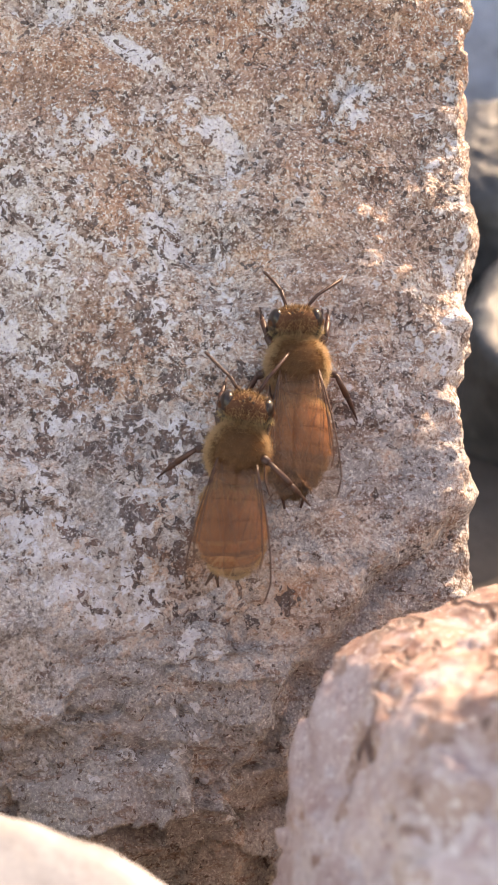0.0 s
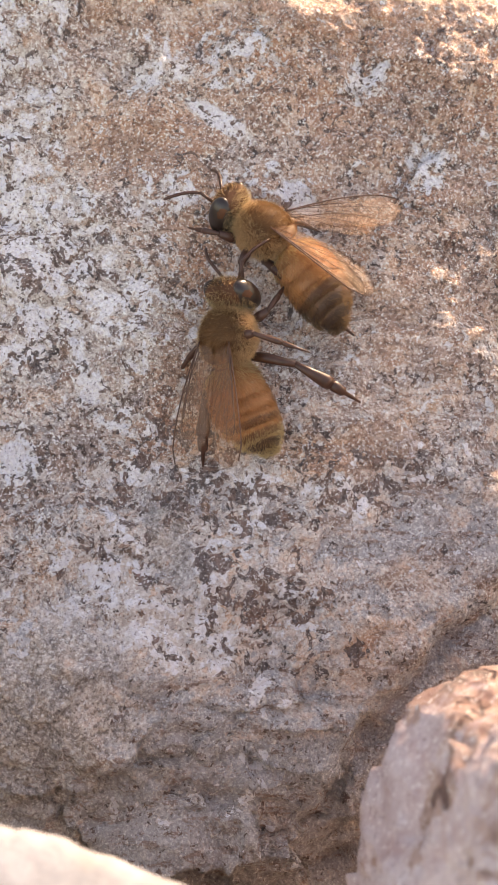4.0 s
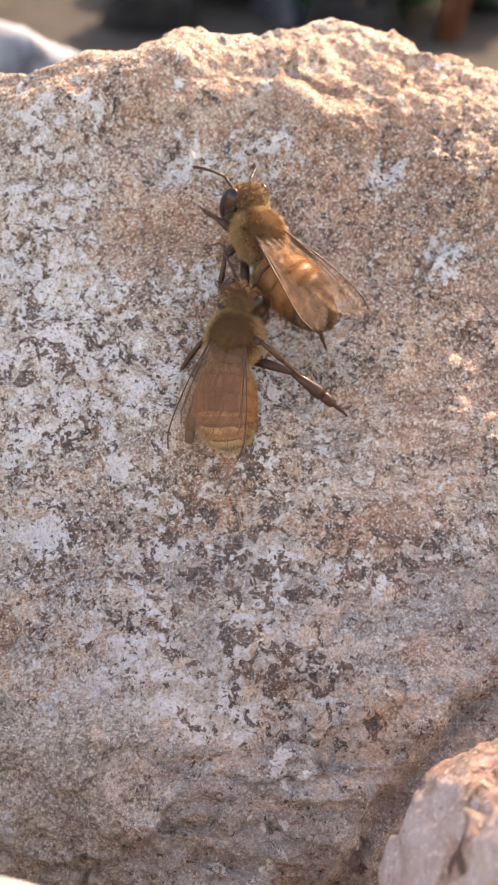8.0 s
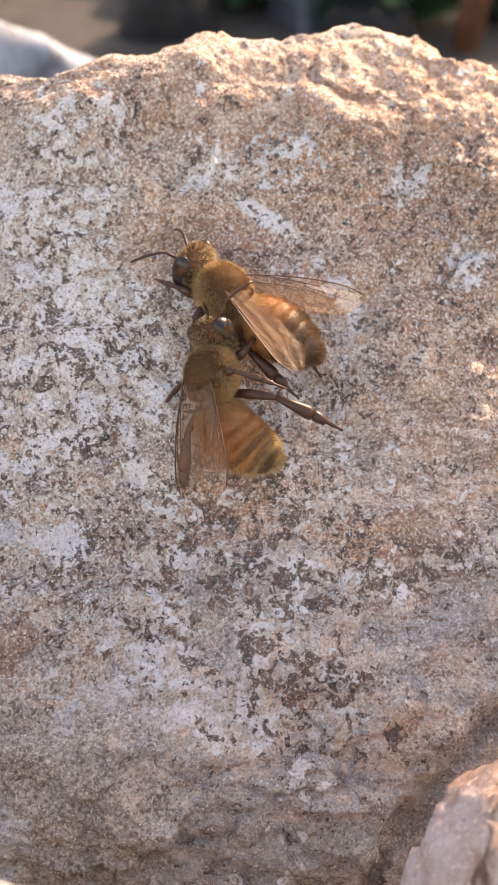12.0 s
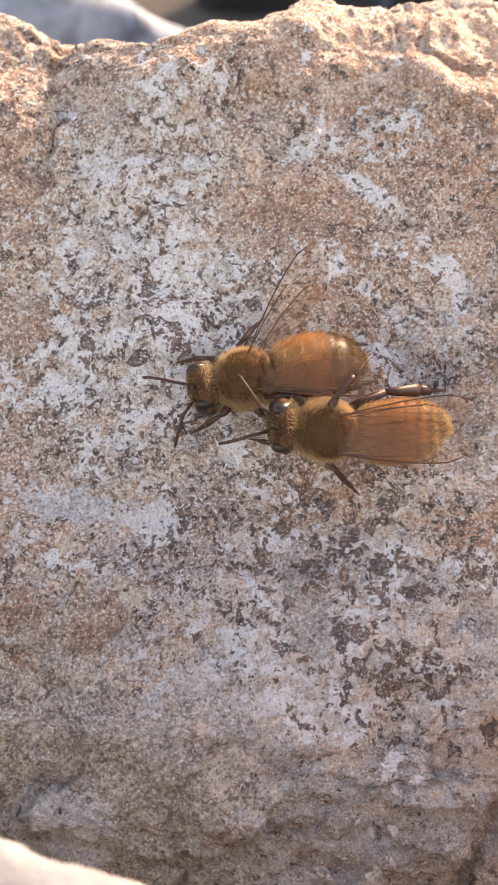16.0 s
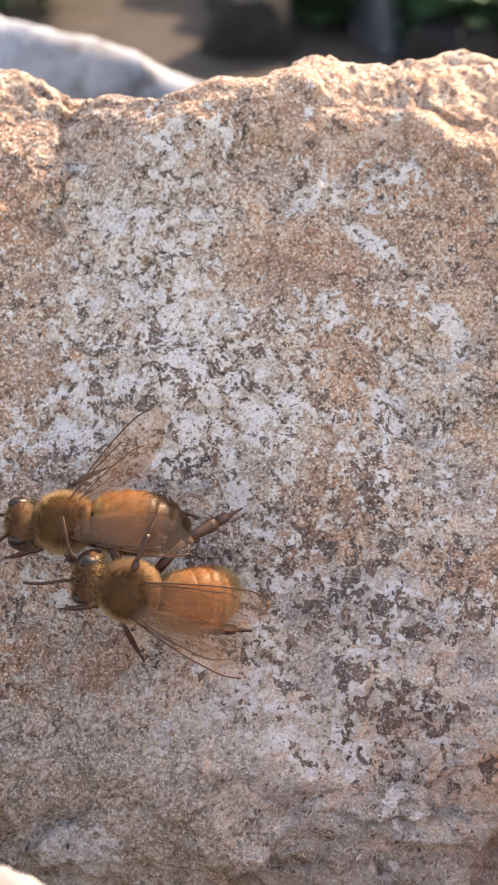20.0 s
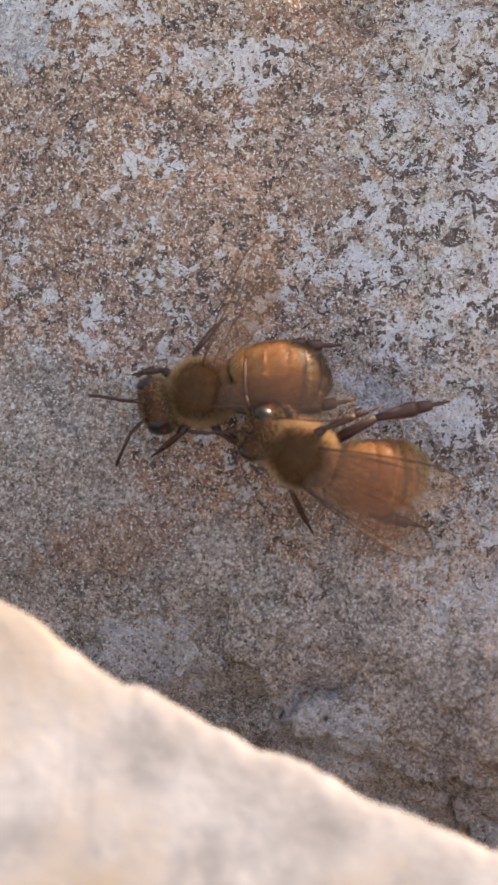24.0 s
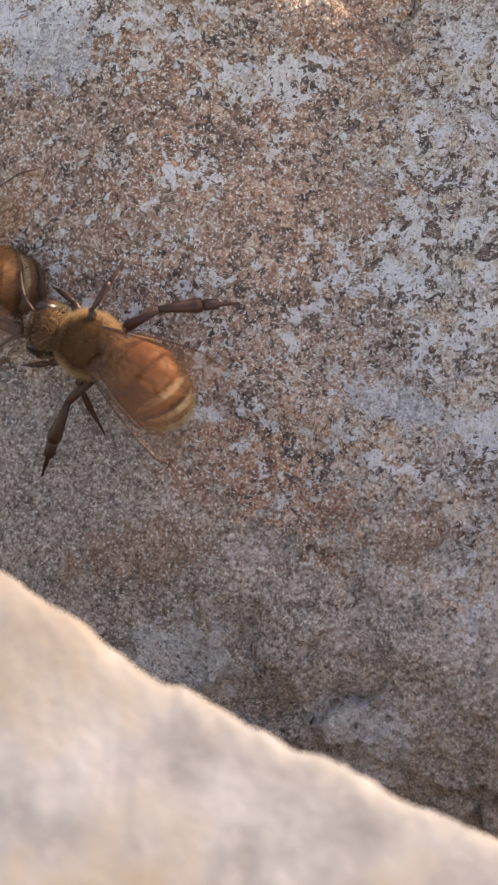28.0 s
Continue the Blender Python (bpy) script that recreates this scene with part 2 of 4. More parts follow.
    h = m.math("SUBTRACT", h, m.math("MULTIPLY", hole, 0.5))
    h = m.math("SUBTRACT", h, m.math("MULTIPLY", pit, 0.4))
    m.bump(h, 1.0, 0.00045)
    return m.m


def stained_stone_material():
    """Mauve-white quartzite, its top stained rusty, with thin dark cracks."""
    m = Mat("pink_quartzite")
    big, mid, fine = m.noise(150, 7, 0.6, distort=0.5), m.noise(520, 7, 0.65, offset=2.0), m.noise(2400, 4, 0.7, offset=5.0)
    col = m.mix(m.ramp(mid, [(0.36, 0.0), (0.62, 1.0)]), (0.42, 0.30, 0.295), (0.55, 0.46, 0.465))
    col = m.mix(m.ramp(big, [(0.52, 0.0), (0.60, 0.8)]), col, (0.62, 0.57, 0.58))
    xyz = m.t.nodes.new("ShaderNodeSeparateXYZ")
    m.link(m.coord.outputs["Object"], xyz.inputs[0])
    k = m.math("ADD", m.math("MULTIPLY", xyz.outputs[2], 60.0), m.math("MULTIPLY", m.math("SUBTRACT", big, 0.5), 3.4))
    k = m.math("ADD", k, m.math("MULTIPLY", m.math("SUBTRACT", mid, 0.5), 1.6))
    rust = m.mix(m.ramp(mid, [(0.40, 0.0), (0.60, 1.0)]), (0.20, 0.08, 0.055), (0.40, 0.255, 0.205))
    col = m.mix(m.ramp(k, [(0.60, 0.0), (0.80, 0.85)]), col, rust)
    for place, radius, tint in (((-11.0, 10.5, 12.2), 2.2, (0.40, 0.15, 0.05)), ((-3.5, 9.0, 14.0), 2.6, (0.44, 0.20, 0.07)), ((-11.2, 11.5, 14.6), 3.0, (0.10, 0.07, 0.065)), ((-8.6, 7.0, 11.4), 2.6, (0.66, 0.62, 0.62))):
        spot = m.math("ADD", m.near(place, radius), m.math("MULTIPLY", m.math("SUBTRACT", mid, 0.5), 2.2))
        col = m.mix(m.ramp(spot, [(0.15, 0.0), (0.4, 0.9)]), col, tint)
    crack = m.cells(150, "DISTANCE_TO_EDGE", shake=0.005)
    c = m.math("MULTIPLY", m.ramp(crack, [(0.0, 1.0), (0.02, 0.9), (0.05, 0.0)]), m.ramp(k, [(0.82, 0.0), (1.1, 0.9)]))
    col = m.mix(m.ramp(fine, [(0.58, 0.0), (0.62, 0.8)]), col, (0.70, 0.64, 0.62))
    col = m.mix(c, col, (0.085, 0.035, 0.03))
    col = m.mix(m.ramp(fine, [(0.34, 0.6), (0.42, 0.0)]), col, (0.20, 0.12, 0.11))
    m.put("Base Color", col)
    m.put("Roughness", 0.6)
    h = m.math("ADD", m.math("MULTIPLY", mid, 0.8), m.math("MULTIPLY", fine, 0.25))
    m.bump(m.math("SUBTRACT", h, m.math("MULTIPLY", c, 0.6)), 0.9, 0.0006)
    return m.m


def loose_stone_material(name, low, high, stain, amount, scale=140.0, rough=0.7, relief=0.0007):
    m = Mat(name)
    big, mid, fine = m.noise(scale, 7, 0.6), m.noise(scale * 4, 7, 0.65, offset=2.0), m.noise(scale * 14, 4, 0.7, offset=5.0)
    col = m.mix(m.ramp(mid, [(0.33, 0.0), (0.68, 1.0)]), low, high)
    k = m.math("ADD", m.math("MULTIPLY", big, 0.75), m.math("MULTIPLY", mid, 0.25))
    col = m.mix(m.ramp(k, [(0.62 - amount * 0.3, 0.0), (0.72 - amount * 0.3, 0.9)]), col, stain)
    col = m.mix(m.ramp(fine, [(0.30, 0.6 if relief > 0.0005 else 0.15), (0.40, 0.0)]), col, tuple(c * 0.3 for c in low))
    m.put("Base Color", col)
    m.put("Roughness", rough)
    h = m.math("ADD", m.math("MULTIPLY", mid, 0.6), m.math("MULTIPLY", fine, 0.3))
    m.bump(h, 0.8, min(relief, 0.09 / scale))
    return m.m


def plain_material(name, color, rough=0.5, spread=0.25, scale=900.0, metal=0.0, bump=0.0, spec=0.5):
    m = Mat(name)
    n = m.noise(scale, 5, 0.6)
    lo, hi = tuple(c * (1 - spread) for c in color), tuple(min(1, c * (1 + spread)) for c in color)
    m.put("Base Color", m.mix(m.ramp(n, [(0.3, 0.0), (0.7, 1.0)]), lo, hi))
    m.put("Roughness", rough)
    m.put("Metallic", metal)
    m.put("Specular IOR Level", spec)
    if bump:
        m.bump(n, 0.6, bump)
    return m.m


def chitin_material(name, front, rear, edge, rough=0.5, band=None):
    """Ringed plate: one colour in front, a darker margin behind (along the body, tail at 0), a pale band before it."""
    m = Mat(name)
    xyz = m.t.nodes.new("ShaderNodeSeparateXYZ")
    m.link(m.coord.outputs["Generated"], xyz.inputs[0])
    n = m.noise(1500, 4, 0.6)
    k = m.math("ADD", xyz.outputs[1], m.math("MULTIPLY", m.math("SUBTRACT", n, 0.5), 0.22))
    col = m.mix(m.ramp(k, [(edge - 0.07, 0.0), (edge + 0.07, 1.0)], True), rear, front)
    if band:
        col = m.mix(m.ramp(k, [(0.62, 0.0), (0.74, 0.9)], True), col, band)
    col = m.mix(m.ramp(n, [(0.35, 0.3), (0.65, 0.0)]), col, tuple(c * 0.55 for c in front))
    m.put("Base Color", col)
    m.put("Roughness", rough)
    m.put("Specular IOR Level", 0.3)
    m.put("Subsurface Weight", 0.1)
    m.put("Subsurface Radius", (0.9, 0.35, 0.1))
    m.put("Subsurface Scale", 0.0006)
    m.bump(n, 0.25, 0.00006)
    return m.m


def fur_material(name, color, tip):
    """Fine hair that lets light through."""
    m = Mat(name)
    info = m.t.nodes.new("ShaderNodeNewGeometry")
    col = m.mix(info.outputs["Random Per Island"], color, tip)
    m.put("Base Color", col)
    m.put("Roughness", 0.55)
    thin = m.t.nodes.new("ShaderNodeBsdfTranslucent")
    m.link(col, thin.inputs[0])
    mix = m.t.nodes.new("ShaderNodeMixShader")
    mix.inputs[0].default_value = 0.58
    m.link(m.bsdf.outputs[0], mix.inputs[1])
    m.link(thin.outputs[0], mix.inputs[2])
    m.link(mix.outputs[0], m.t.nodes["Material Output"].inputs[0])
    return m.m


def wing_material():
    """Clear brownish membrane: mostly see-through, with a thin gloss."""
    m = Mat("wing_membrane")
    m.put("Base Color", (0.50, 0.33, 0.24, 1))
    m.put("Roughness", 0.4)
    n = m.noise(700, 3, 0.5)
    m.bump(n, 0.4, 0.0003)
    clear = m.t.nodes.new("ShaderNodeBsdfTransparent")
    clear.inputs[0].default_value = (0.94, 0.85, 0.78, 1)
    mix = m.t.nodes.new("ShaderNodeMixShader")
    mix.inputs[0].default_value = 0.15
    m.link(clear.outputs[0], mix.inputs[1])
    m.link(m.bsdf.outputs[0], mix.inputs[2])
    m.link(mix.outputs[0], m.t.nodes["Material Output"].inputs[0])
    return m.m


STONE = stone_material()
PINK = stained_stone_material()
CREAM = loose_stone_material("cream_quartzite", (0.21, 0.208, 0.218), (0.43, 0.43, 0.45), (0.30, 0.25, 0.20), 0.6, 60, 0.7, 0.0003)
PALE = loose_stone_material("pale_stone", (0.24, 0.29, 0.37), (0.42, 0.49, 0.60), (0.08, 0.09, 0.12), 0.35, 90)
SLATE = loose_stone_material("dark_stone", (0.025, 0.03, 0.035), (0.09, 0.10, 0.115), (0.16, 0.16, 0.17), 0.2, 60, 0.4)
BLUE = loose_stone_material("blue_slate", (0.035, 0.042, 0.058), (0.085, 0.10, 0.135), (0.03, 0.034, 0.045), 0.3, 60, 0.5)
SOIL = loose_stone_material("dry_soil", (0.05, 0.043, 0.039), (0.09, 0.077, 0.069), (0.038, 0.032, 0.028), 0.3, 40, 0.9)
AMBER = chitin_material("amber_chitin", (0.35, 0.15, 0.06), (0.235, 0.088, 0.034), 0.12)
BROWN = chitin_material("brown_chitin", (0.38, 0.165, 0.066), (0.12, 0.052, 0.026), 0.36, 0.5, (0.84, 0.64, 0.40))
TIP = chitin_material("dark_tip_chitin", (0.20, 0.09, 0.045), (0.05, 0.025, 0.016), 0.55, 0.5, (0.66, 0.48, 0.29))
FACE_SKIN = plain_material("dark_head_chitin", (0.095, 0.042, 0.024), 0.8, spec=0.15)
BACK = plain_material("olive_brown_chitin", (0.13, 0.062, 0.027), 0.6, 0.3, 1500, 0, 0.00005, 0.2)
LEG = plain_material("leg_chitin", (0.06, 0.021, 0.012), 0.45, 0.35, 1200)
EYE = plain_material("compound_eye", (0.018, 0.010, 0.008), 0.3, 0.3, 4000)
FUR = fur_material("golden_fur", (0.48, 0.295, 0.155), (0.80, 0.585, 0.37))
AMBER_FUR = fur_material("amber_fur", (0.40, 0.185, 0.08), (0.62, 0.36, 0.18))
BROWN_FUR = fur_material("brown_fur", (0.17, 0.084, 0.038), (0.31, 0.175, 0.085))
HEAD_FUR = fur_material("dark_head_fur", (0.08, 0.042, 0.022), (0.20, 0.115, 0.056))
TUFT_FUR = fur_material("straw_fur", (0.52, 0.36, 0.20), (0.80, 0.61, 0.39))
DUSK_FUR = fur_material("dusky_fur", (0.13, 0.075, 0.04), (0.30, 0.20, 0.12))
PALE_FUR = fur_material("pale_fur", (0.50, 0.36, 0.18), (0.72, 0.58, 0.36))
VEIN = plain_material("wing_vein", (0.09, 0.038, 0.022), 0.35)
RUSSET = chitin_material("russet_chitin", (0.27, 0.115, 0.045), (0.09, 0.04, 0.022), 0.4)
DARK_RING = chitin_material("dark_ring_chitin", (0.15, 0.075, 0.04), (0.06, 0.03, 0.02), 0.4, 0.45, (0.42, 0.30, 0.19))
DUSK = chitin_material("dusky_tail_chitin", (0.11, 0.058, 0.036), (0.04, 0.022, 0.016), 0.5, 0.4)
WING = wing_material()
ROD = plain_material("rusty_bark", (0.20, 0.075, 0.04), 0.7, 0.4, 150)
LEAF = plain_material("weed_leaf", (0.065, 0.16, 0.085), 0.5, 0.3, 200)
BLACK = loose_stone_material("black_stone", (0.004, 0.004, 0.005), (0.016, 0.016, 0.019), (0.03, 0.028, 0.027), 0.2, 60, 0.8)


# ---- noise and stones ----
def hash3(i, seed):
    h = (i[..., 0] * 374761393 + i[..., 1] * 668265263 + i[..., 2] * 2147483647 + seed * 974711) & 0xFFFFFFFF
    h = ((h ^ (h >> 13)) * 1274126177) & 0xFFFFFFFF
    h = (h ^ (h >> 16)) & 0xFFFFFFFF
    return h.astype(np.float64) / 0xFFFFFFFF


def value_noise(p, seed):
    """Smooth noise from -1 to 1 at the rows of p."""
    i = np.floor(p).astype(np.int64)
    f = p - i
    f = f * f * f * (f * (f * 6 - 15) + 10)
    out = np.zeros(len(p))
    for dx in (0, 1):
        for dy in (0, 1):
            for dz in (0, 1):
                w = (f[:, 0] if dx else 1 - f[:, 0]) * (f[:, 1] if dy else 1 - f[:, 1]) * (f[:, 2] if dz else 1 - f[:, 2])
                out += w * hash3(i + np.array([dx, dy, dz]), seed)
    return out * 2 - 1


def fbm(p, size, octaves, seed, gain=0.5, ridged=False):
    out, amp = np.zeros(len(p)), 1.0
    for k in range(octaves):
        n = value_noise(p / size * 2.03**k + 17.3 * k, seed + k)
        out += amp * ((1 - 2 * np.abs(n)) if ridged else n)
        amp *= gain
    return out


def facets(p, size, seed):
    """Broken, stepped relief: each cell is a plane of its own tilt."""
    i0 = np.floor(p / size).astype(np.int64)
    best, height = np.full(len(p), 1e9), np.zeros(len(p))
    for dx in (-1, 0, 1):
        for dy in (-1, 0, 1):
            for dz in (-1, 0, 1):
                c = i0 + np.array([dx, dy, dz])
                q = (c + np.stack([hash3(c, seed + s) for s in (1, 2, 3)], -1)) * size
                d = p - q
                r = (d**2).sum(-1)
                tilt = np.stack([hash3(c, seed + s) - 0.5 for s in (4, 5, 6)], -1)
                h = (hash3(c, seed + 7) - 0.5) * 0.7 + (d * tilt).sum(-1) / size * 1.6
                near = r < best
                best, height = np.where(near, r, best), np.where(near, h, height)
    return height


def blobs(x, z, spec):
    """The largest of several soft ellipses: x, z, half-width, half-height, tilt in degrees, strength."""
    out = np.zeros_like(x)
    for cx, cz, rx, rz, tilt, k in spec:
        c, s = math.cos(radians(tilt)), math.sin(radians(tilt))
        u, v = ((x - cx) * c + (z - cz) * s) / rx, (-(x - cx) * s + (z - cz) * c) / rz
        out = np.maximum(out, k * np.clip(1.5 - np.sqrt(u * u + v * v), 0, 1))
    return out


def edge_top(x):
    """Height of the stone's upper edge along its width."""
    return np.interp(x, (-60, -33, -29, -24, -21, -17.5, -12, -1.2, -0.3, 2.8, 5.5, 8.2, 13, 16, 20, 26, 40),
                     (43, 45.0, 46.2, 47.7, 47.0, 45.7, 45.2, 46.1, 47.6, 49.0, 48.9, 49.6, 49.9, 49.3, 47.5, 46.2, 43))


def edge_right(z):
    return np.interp(z, (-40, -5, 3, 7, 13, 18.6, 27.6, 36, 44, 60), (26.2, 26.8, 26.9, 26.7, 27.9, 28.8, 29.1, 29.6, 28.8, 27))


def sag(x, z):
    """How far the face lies behind its plane: it rounds off below and at both ends (all in mm)."""
    x, z = np.asarray(x, float), np.asarray(z, float)
    y = 0.0045 * np.clip(4 - z, 0, None) ** 2
    y += 0.02 * np.clip(-36 - x, 0, None) ** 2
    y += 0.012 * np.clip(x - 19, 0, None) ** 2
    y += 0.017 * np.clip(z - 35.5, 0, None) ** 2
    line = np.interp(x, (5, 11, 14, 17.4, 19.8, 24.3, 30), (-24, -15.7, -10.7, -6.7, -4.2, -1.2, 2))
    ledge = (line - z) * 0.75
    y += (2.0 / (1 + np.exp(-ledge * 2.6)) + 1.0 * np.exp(-((ledge - 0.6) / 0.8) ** 2)) * np.clip((x - 8) / 4, 0, 1) * np.clip((8 - z) / 5, 0, 1)
    y += 0.022 * np.clip(-9 - z, 0, None) ** 2
    y += 0.006 * np.clip(x * 0.53 + z * 0.85 - 32, 0, None) ** 2
    y -= 0.9 * np.exp(-(((x - 13.5) / 3.0) ** 2 + ((z - 21.5) / 3.6) ** 2))
    y += 0.8 * np.exp(-((((x - 8.8) * 0.87 + (z - 18) * 0.5) / 1.3) ** 2 + (((z - 18) * 0.87 - (x - 8.8) * 0.5) / 5.5) ** 2))
    line = np.interp(x, (7.3, 8.4, 12.4, 22), (46, 40, 38, 34)) + 0.3 * np.sin(x * 2.1) + 0.15 * np.sin(x * 5.3)
    y -= 0.8 / (1 + np.exp(-4 * (z - line))) * np.clip((x - 7) / 1.5, 0, 1) * np.clip((30 - x) / 8, 0, 1)
    # cracks and a loose flake
    bent = x + 17.9 + 0.5 * np.sin(z * 0.8) + 0.2 * np.sin(z * 2.3)
    y += 0.9 * np.exp(-((bent / 0.35) ** 2)) * np.clip((z - 32) / 4, 0, 1)
    bent = x - np.interp(z, (-18, -12.4, -8, 0), (-15, -18.6, -22.2, -24)) + 0.4 * np.sin(z * 1.5)
    y += (0.7 * np.exp(-((bent / 0.5) ** 2)) + 0.5 / (1 + np.exp(bent * 3))) * np.clip((-4 - z) / 3, 0, 1)
    y -= 0.45 / (1 + np.exp((np.hypot((x + 18.7) / 0.95, z - 1.0) - 2.3 + 0.3 * np.sin(3 * np.arctan2(z - 1, x + 18.7))) * 6))
    y -= 0.7 * np.exp(-(((x + 17) / 7) ** 2 + ((z - 8.2 - 0.06 * (x + 17)) / 1.6) ** 2))
    y -= 0.8 * np.exp(-(((x - 0.8) / 1.8) ** 2 + ((z - 39) / 5) ** 2))
    # hollow deepened in the upper edge to let sun reach the far left
    y += 1.6 * np.exp(-(((x + 18) / 5.0) ** 2 + ((z - 44.5) / 6) ** 2))
    # hump added at the upper edge to cast shade on the bees left below
    y -= 2.6 * np.exp(-(((x + 8) / 8) ** 2 + ((z - 43.5) / 5.5) ** 2))
    y -= 1.8 * np.clip((-22 - x) / 13, 0, 1) * np.exp(-((np.clip(27 - z, 0, None) / 17) ** 2))
    y += 1.5 * np.exp(-(((x + 18.5) / 5.5) ** 2 + ((z - 27) / 10) ** 2))
    return y


def grid_mesh(name, co, nu, nv):
    i = np.arange((nv - 1) * (nu - 1))
    a = i // (nu - 1) * nu + i % (nu - 1)
    quads = np.stack([a, a + 1, a + nu + 1, a + nu], -1)
    me = bpy.data.meshes.new(name)
    me.vertices.add(len(co))
    me.vertices.foreach_set("co", co.astype(np.float32).ravel())
    me.loops.add(quads.size)
    me.loops.foreach_set("vertex_index", quads.astype(np.int32).ravel())
    me.polygons.add(len(quads))
    me.polygons.foreach_set("loop_start", np.arange(0, quads.size, 4, dtype=np.int32))
    me.polygons.foreach_set("loop_total", np.full(len(quads), 4, dtype=np.int32))
    me.update(calc_edges=True)
    me.polygons.foreach_set("use_smooth", np.ones(len(quads), dtype=bool))
    return me


def roll(e, r):
    """Past an edge: how far it still goes on along the face, and how far back."""
    e = np.clip(e, 0, None)
    on = r * (1 - np.exp(-e / r))
    return on, e - on


def main_stone():
    us = np.concatenate([np.linspace(-88, -46, 70), np.arange(-45.8, 31, 0.17), np.linspace(31.2, 62, 60)])
    vs = np.concatenate([np.linspace(-62, -27, 60), np.arange(-26.8, 50.5, 0.17), np.linspace(50.8, 82, 60)])
    nu, nv = len(us), len(vs)
    a, b = [g.ravel() for g in np.meshgrid(us, vs)]
    wob = fbm(np.stack([a, b, 0 * a], -1), 5.0, 3, 5) * 0.35
    r = 1.9
    xr = edge_right(b) - r + wob
    zt = edge_top(a) - 2.0 + fbm(np.stack([a, 0 * a, b * 0], -1), 3.0, 4, 9) * 0.20
    dx, y1 = roll(a - xr, r)
    dz, y2 = roll(b - zt, 2.0)
    dl, y3 = roll(-52 - a, 6.0)
    db, y4 = roll(-32 - b, 6.0)
    x = np.where(a > xr, xr + dx, np.where(a < -52, -52 - dl, a))
    z = np.where(b > zt, zt + dz, np.where(b < -32, -32 - db, b))
    y = y1 + y2 * 0.9 + y3 + y4 + sag(np.clip(x, -52, 27), np.clip(z, -32, 48))
    co = np.stack([x, y, z], -1)
    g = co.reshape(nv, nu, 3)
    nrm = np.cross(np.gradient(g, axis=1), np.gradient(g, axis=0)).reshape(-1, 3)
    nrm /= np.linalg.norm(nrm, axis=1, keepdims=True) + 1e-12
    # The crust is fairly even in the middle, and broken and sugary towards the top right and the edges.
    broken = np.clip(blobs(x, z, [(22, 40, 14, 10, 0, 1.0), (22, 28, 6, 12, 0, 0.7), (13.5, 21.5, 3, 4, 0, 0.9), (4, 46, 10, 5, 0, 0.45),
                                  (-24, 46, 8, 5, 0, 0.7), (20, -8, 10, 6, 0, 0.6), (4, -17, 16, 7, 0, 1.0), (-38, 26, 6, 6, 0, 0.8)]) + y2 * 0.06, 0.2, 1)
    d = 0.8 * fbm(co, 9.0, 3, 21) + 0.42 * fbm(co * np.array([0.8, 1, 1.15]), 3.4, 4, 31, 0.5)
    d += 0.22 * np.abs(fbm(co * np.array([0.6, 1, 1.4]), 4.5, 3, 131, 0.55)) - 0.15
    d += broken * (0.62 * facets(co + 0.5 * np.stack([fbm(co, 2.4, 3, 70 + k) for k in range(3)], -1), 4.2, 41) + 0.14 * facets(co + 0.25 * np.stack([fbm(co, 1.2, 2, 75 + k) for k in range(3)], -1), 1.5, 51))
    d += (0.3 + broken) * 0.04 * facets(co, 0.6, 57)
    d += 0.12 * fbm(co, 0.75, 3, 61, 0.6) * (0.55 + broken)
    d *= 1 - 0.45 * np.clip((-20 - x) / 6, 0, 1)
    low = np.clip((-6 - z) / 8, 0, 1)
    d += low * 1.9 * facets(co * np.array([0.6, 1, 1.1]) + 1.3 * np.stack([fbm(co, 4.0, 3, 87 + k) for k in range(3)], -1), 5.0, 81)
    co = co + nrm * d[:, None]
    me = grid_mesh("weathered_stone", co * MM, nu, nv)
    p = np.stack([x, z * 0, z], -1)
    soft = fbm(p, 3.0, 4, 91, 0.6)
    worn = np.clip(blobs(x, z, [(-12, -12, 10, 6, -10, 0.6), (8, -8, 20, 7, 0, 0.85), (2, -18, 26, 9, 0, 1.0), (20, 4, 9, 7, 0, 0.6), (16, 14, 6, 6, 0, 0.5), (4, 2, 8, 8, -20, 0.75), (14, 3, 8, 6, 0, 0.7), (16, 43, 16, 5, 0, 0.8), (-28, 45, 8, 3, 0, 0.6)]) + soft * 0.1, 0, 1)
    rust = blobs(x, z, [(18, 38, 18, 12, -10, 0.75), (2, 43, 24, 4.5, 0, 0.62), (0.2, 30.2, 5.0, 3.0, 0, 1.0), (3.2, 23, 3.2, 6, 0, 0.8), (3.5, 12.5, 3.6, 3.0, 0, 0.85),
                        (21, 24, 8, 9, 0, 0.62), (1.5, 9.4, 4, 1.6, 10, 0.95), (-17, 22, 2.5, 2.5, 0, 0.7), (-22.5, 36, 4.5, 9, 0, 0.85), (-32, 20, 14, 14, 15, 0.72),
                        (12.5, 7.5, 4, 1.4, 0, 0.6), (14.5, -6, 3, 2, 30, 0.8), (-27, 2, 8, 5, 20, 0.7), (-18.7, 1.0, 2.2, 2.3, 0, 1.2), (-39, 30, 6, 5, 0, 0.4)])
    seams = blobs(x + 0.5 * soft, z + 0.4 * soft, [(-3.5, 42.4, 2.4, 0.25, -10, 1.0), (8.1, 42.3, 0.3, 2.0, 0, 1.0), (10.4, 39.0, 2.0, 0.3, -27, 1.0), (13.5, 31.5, 2.5, 0.25, -20, 0.7), (22, 33, 3, 0.3, -25, 0.8)])
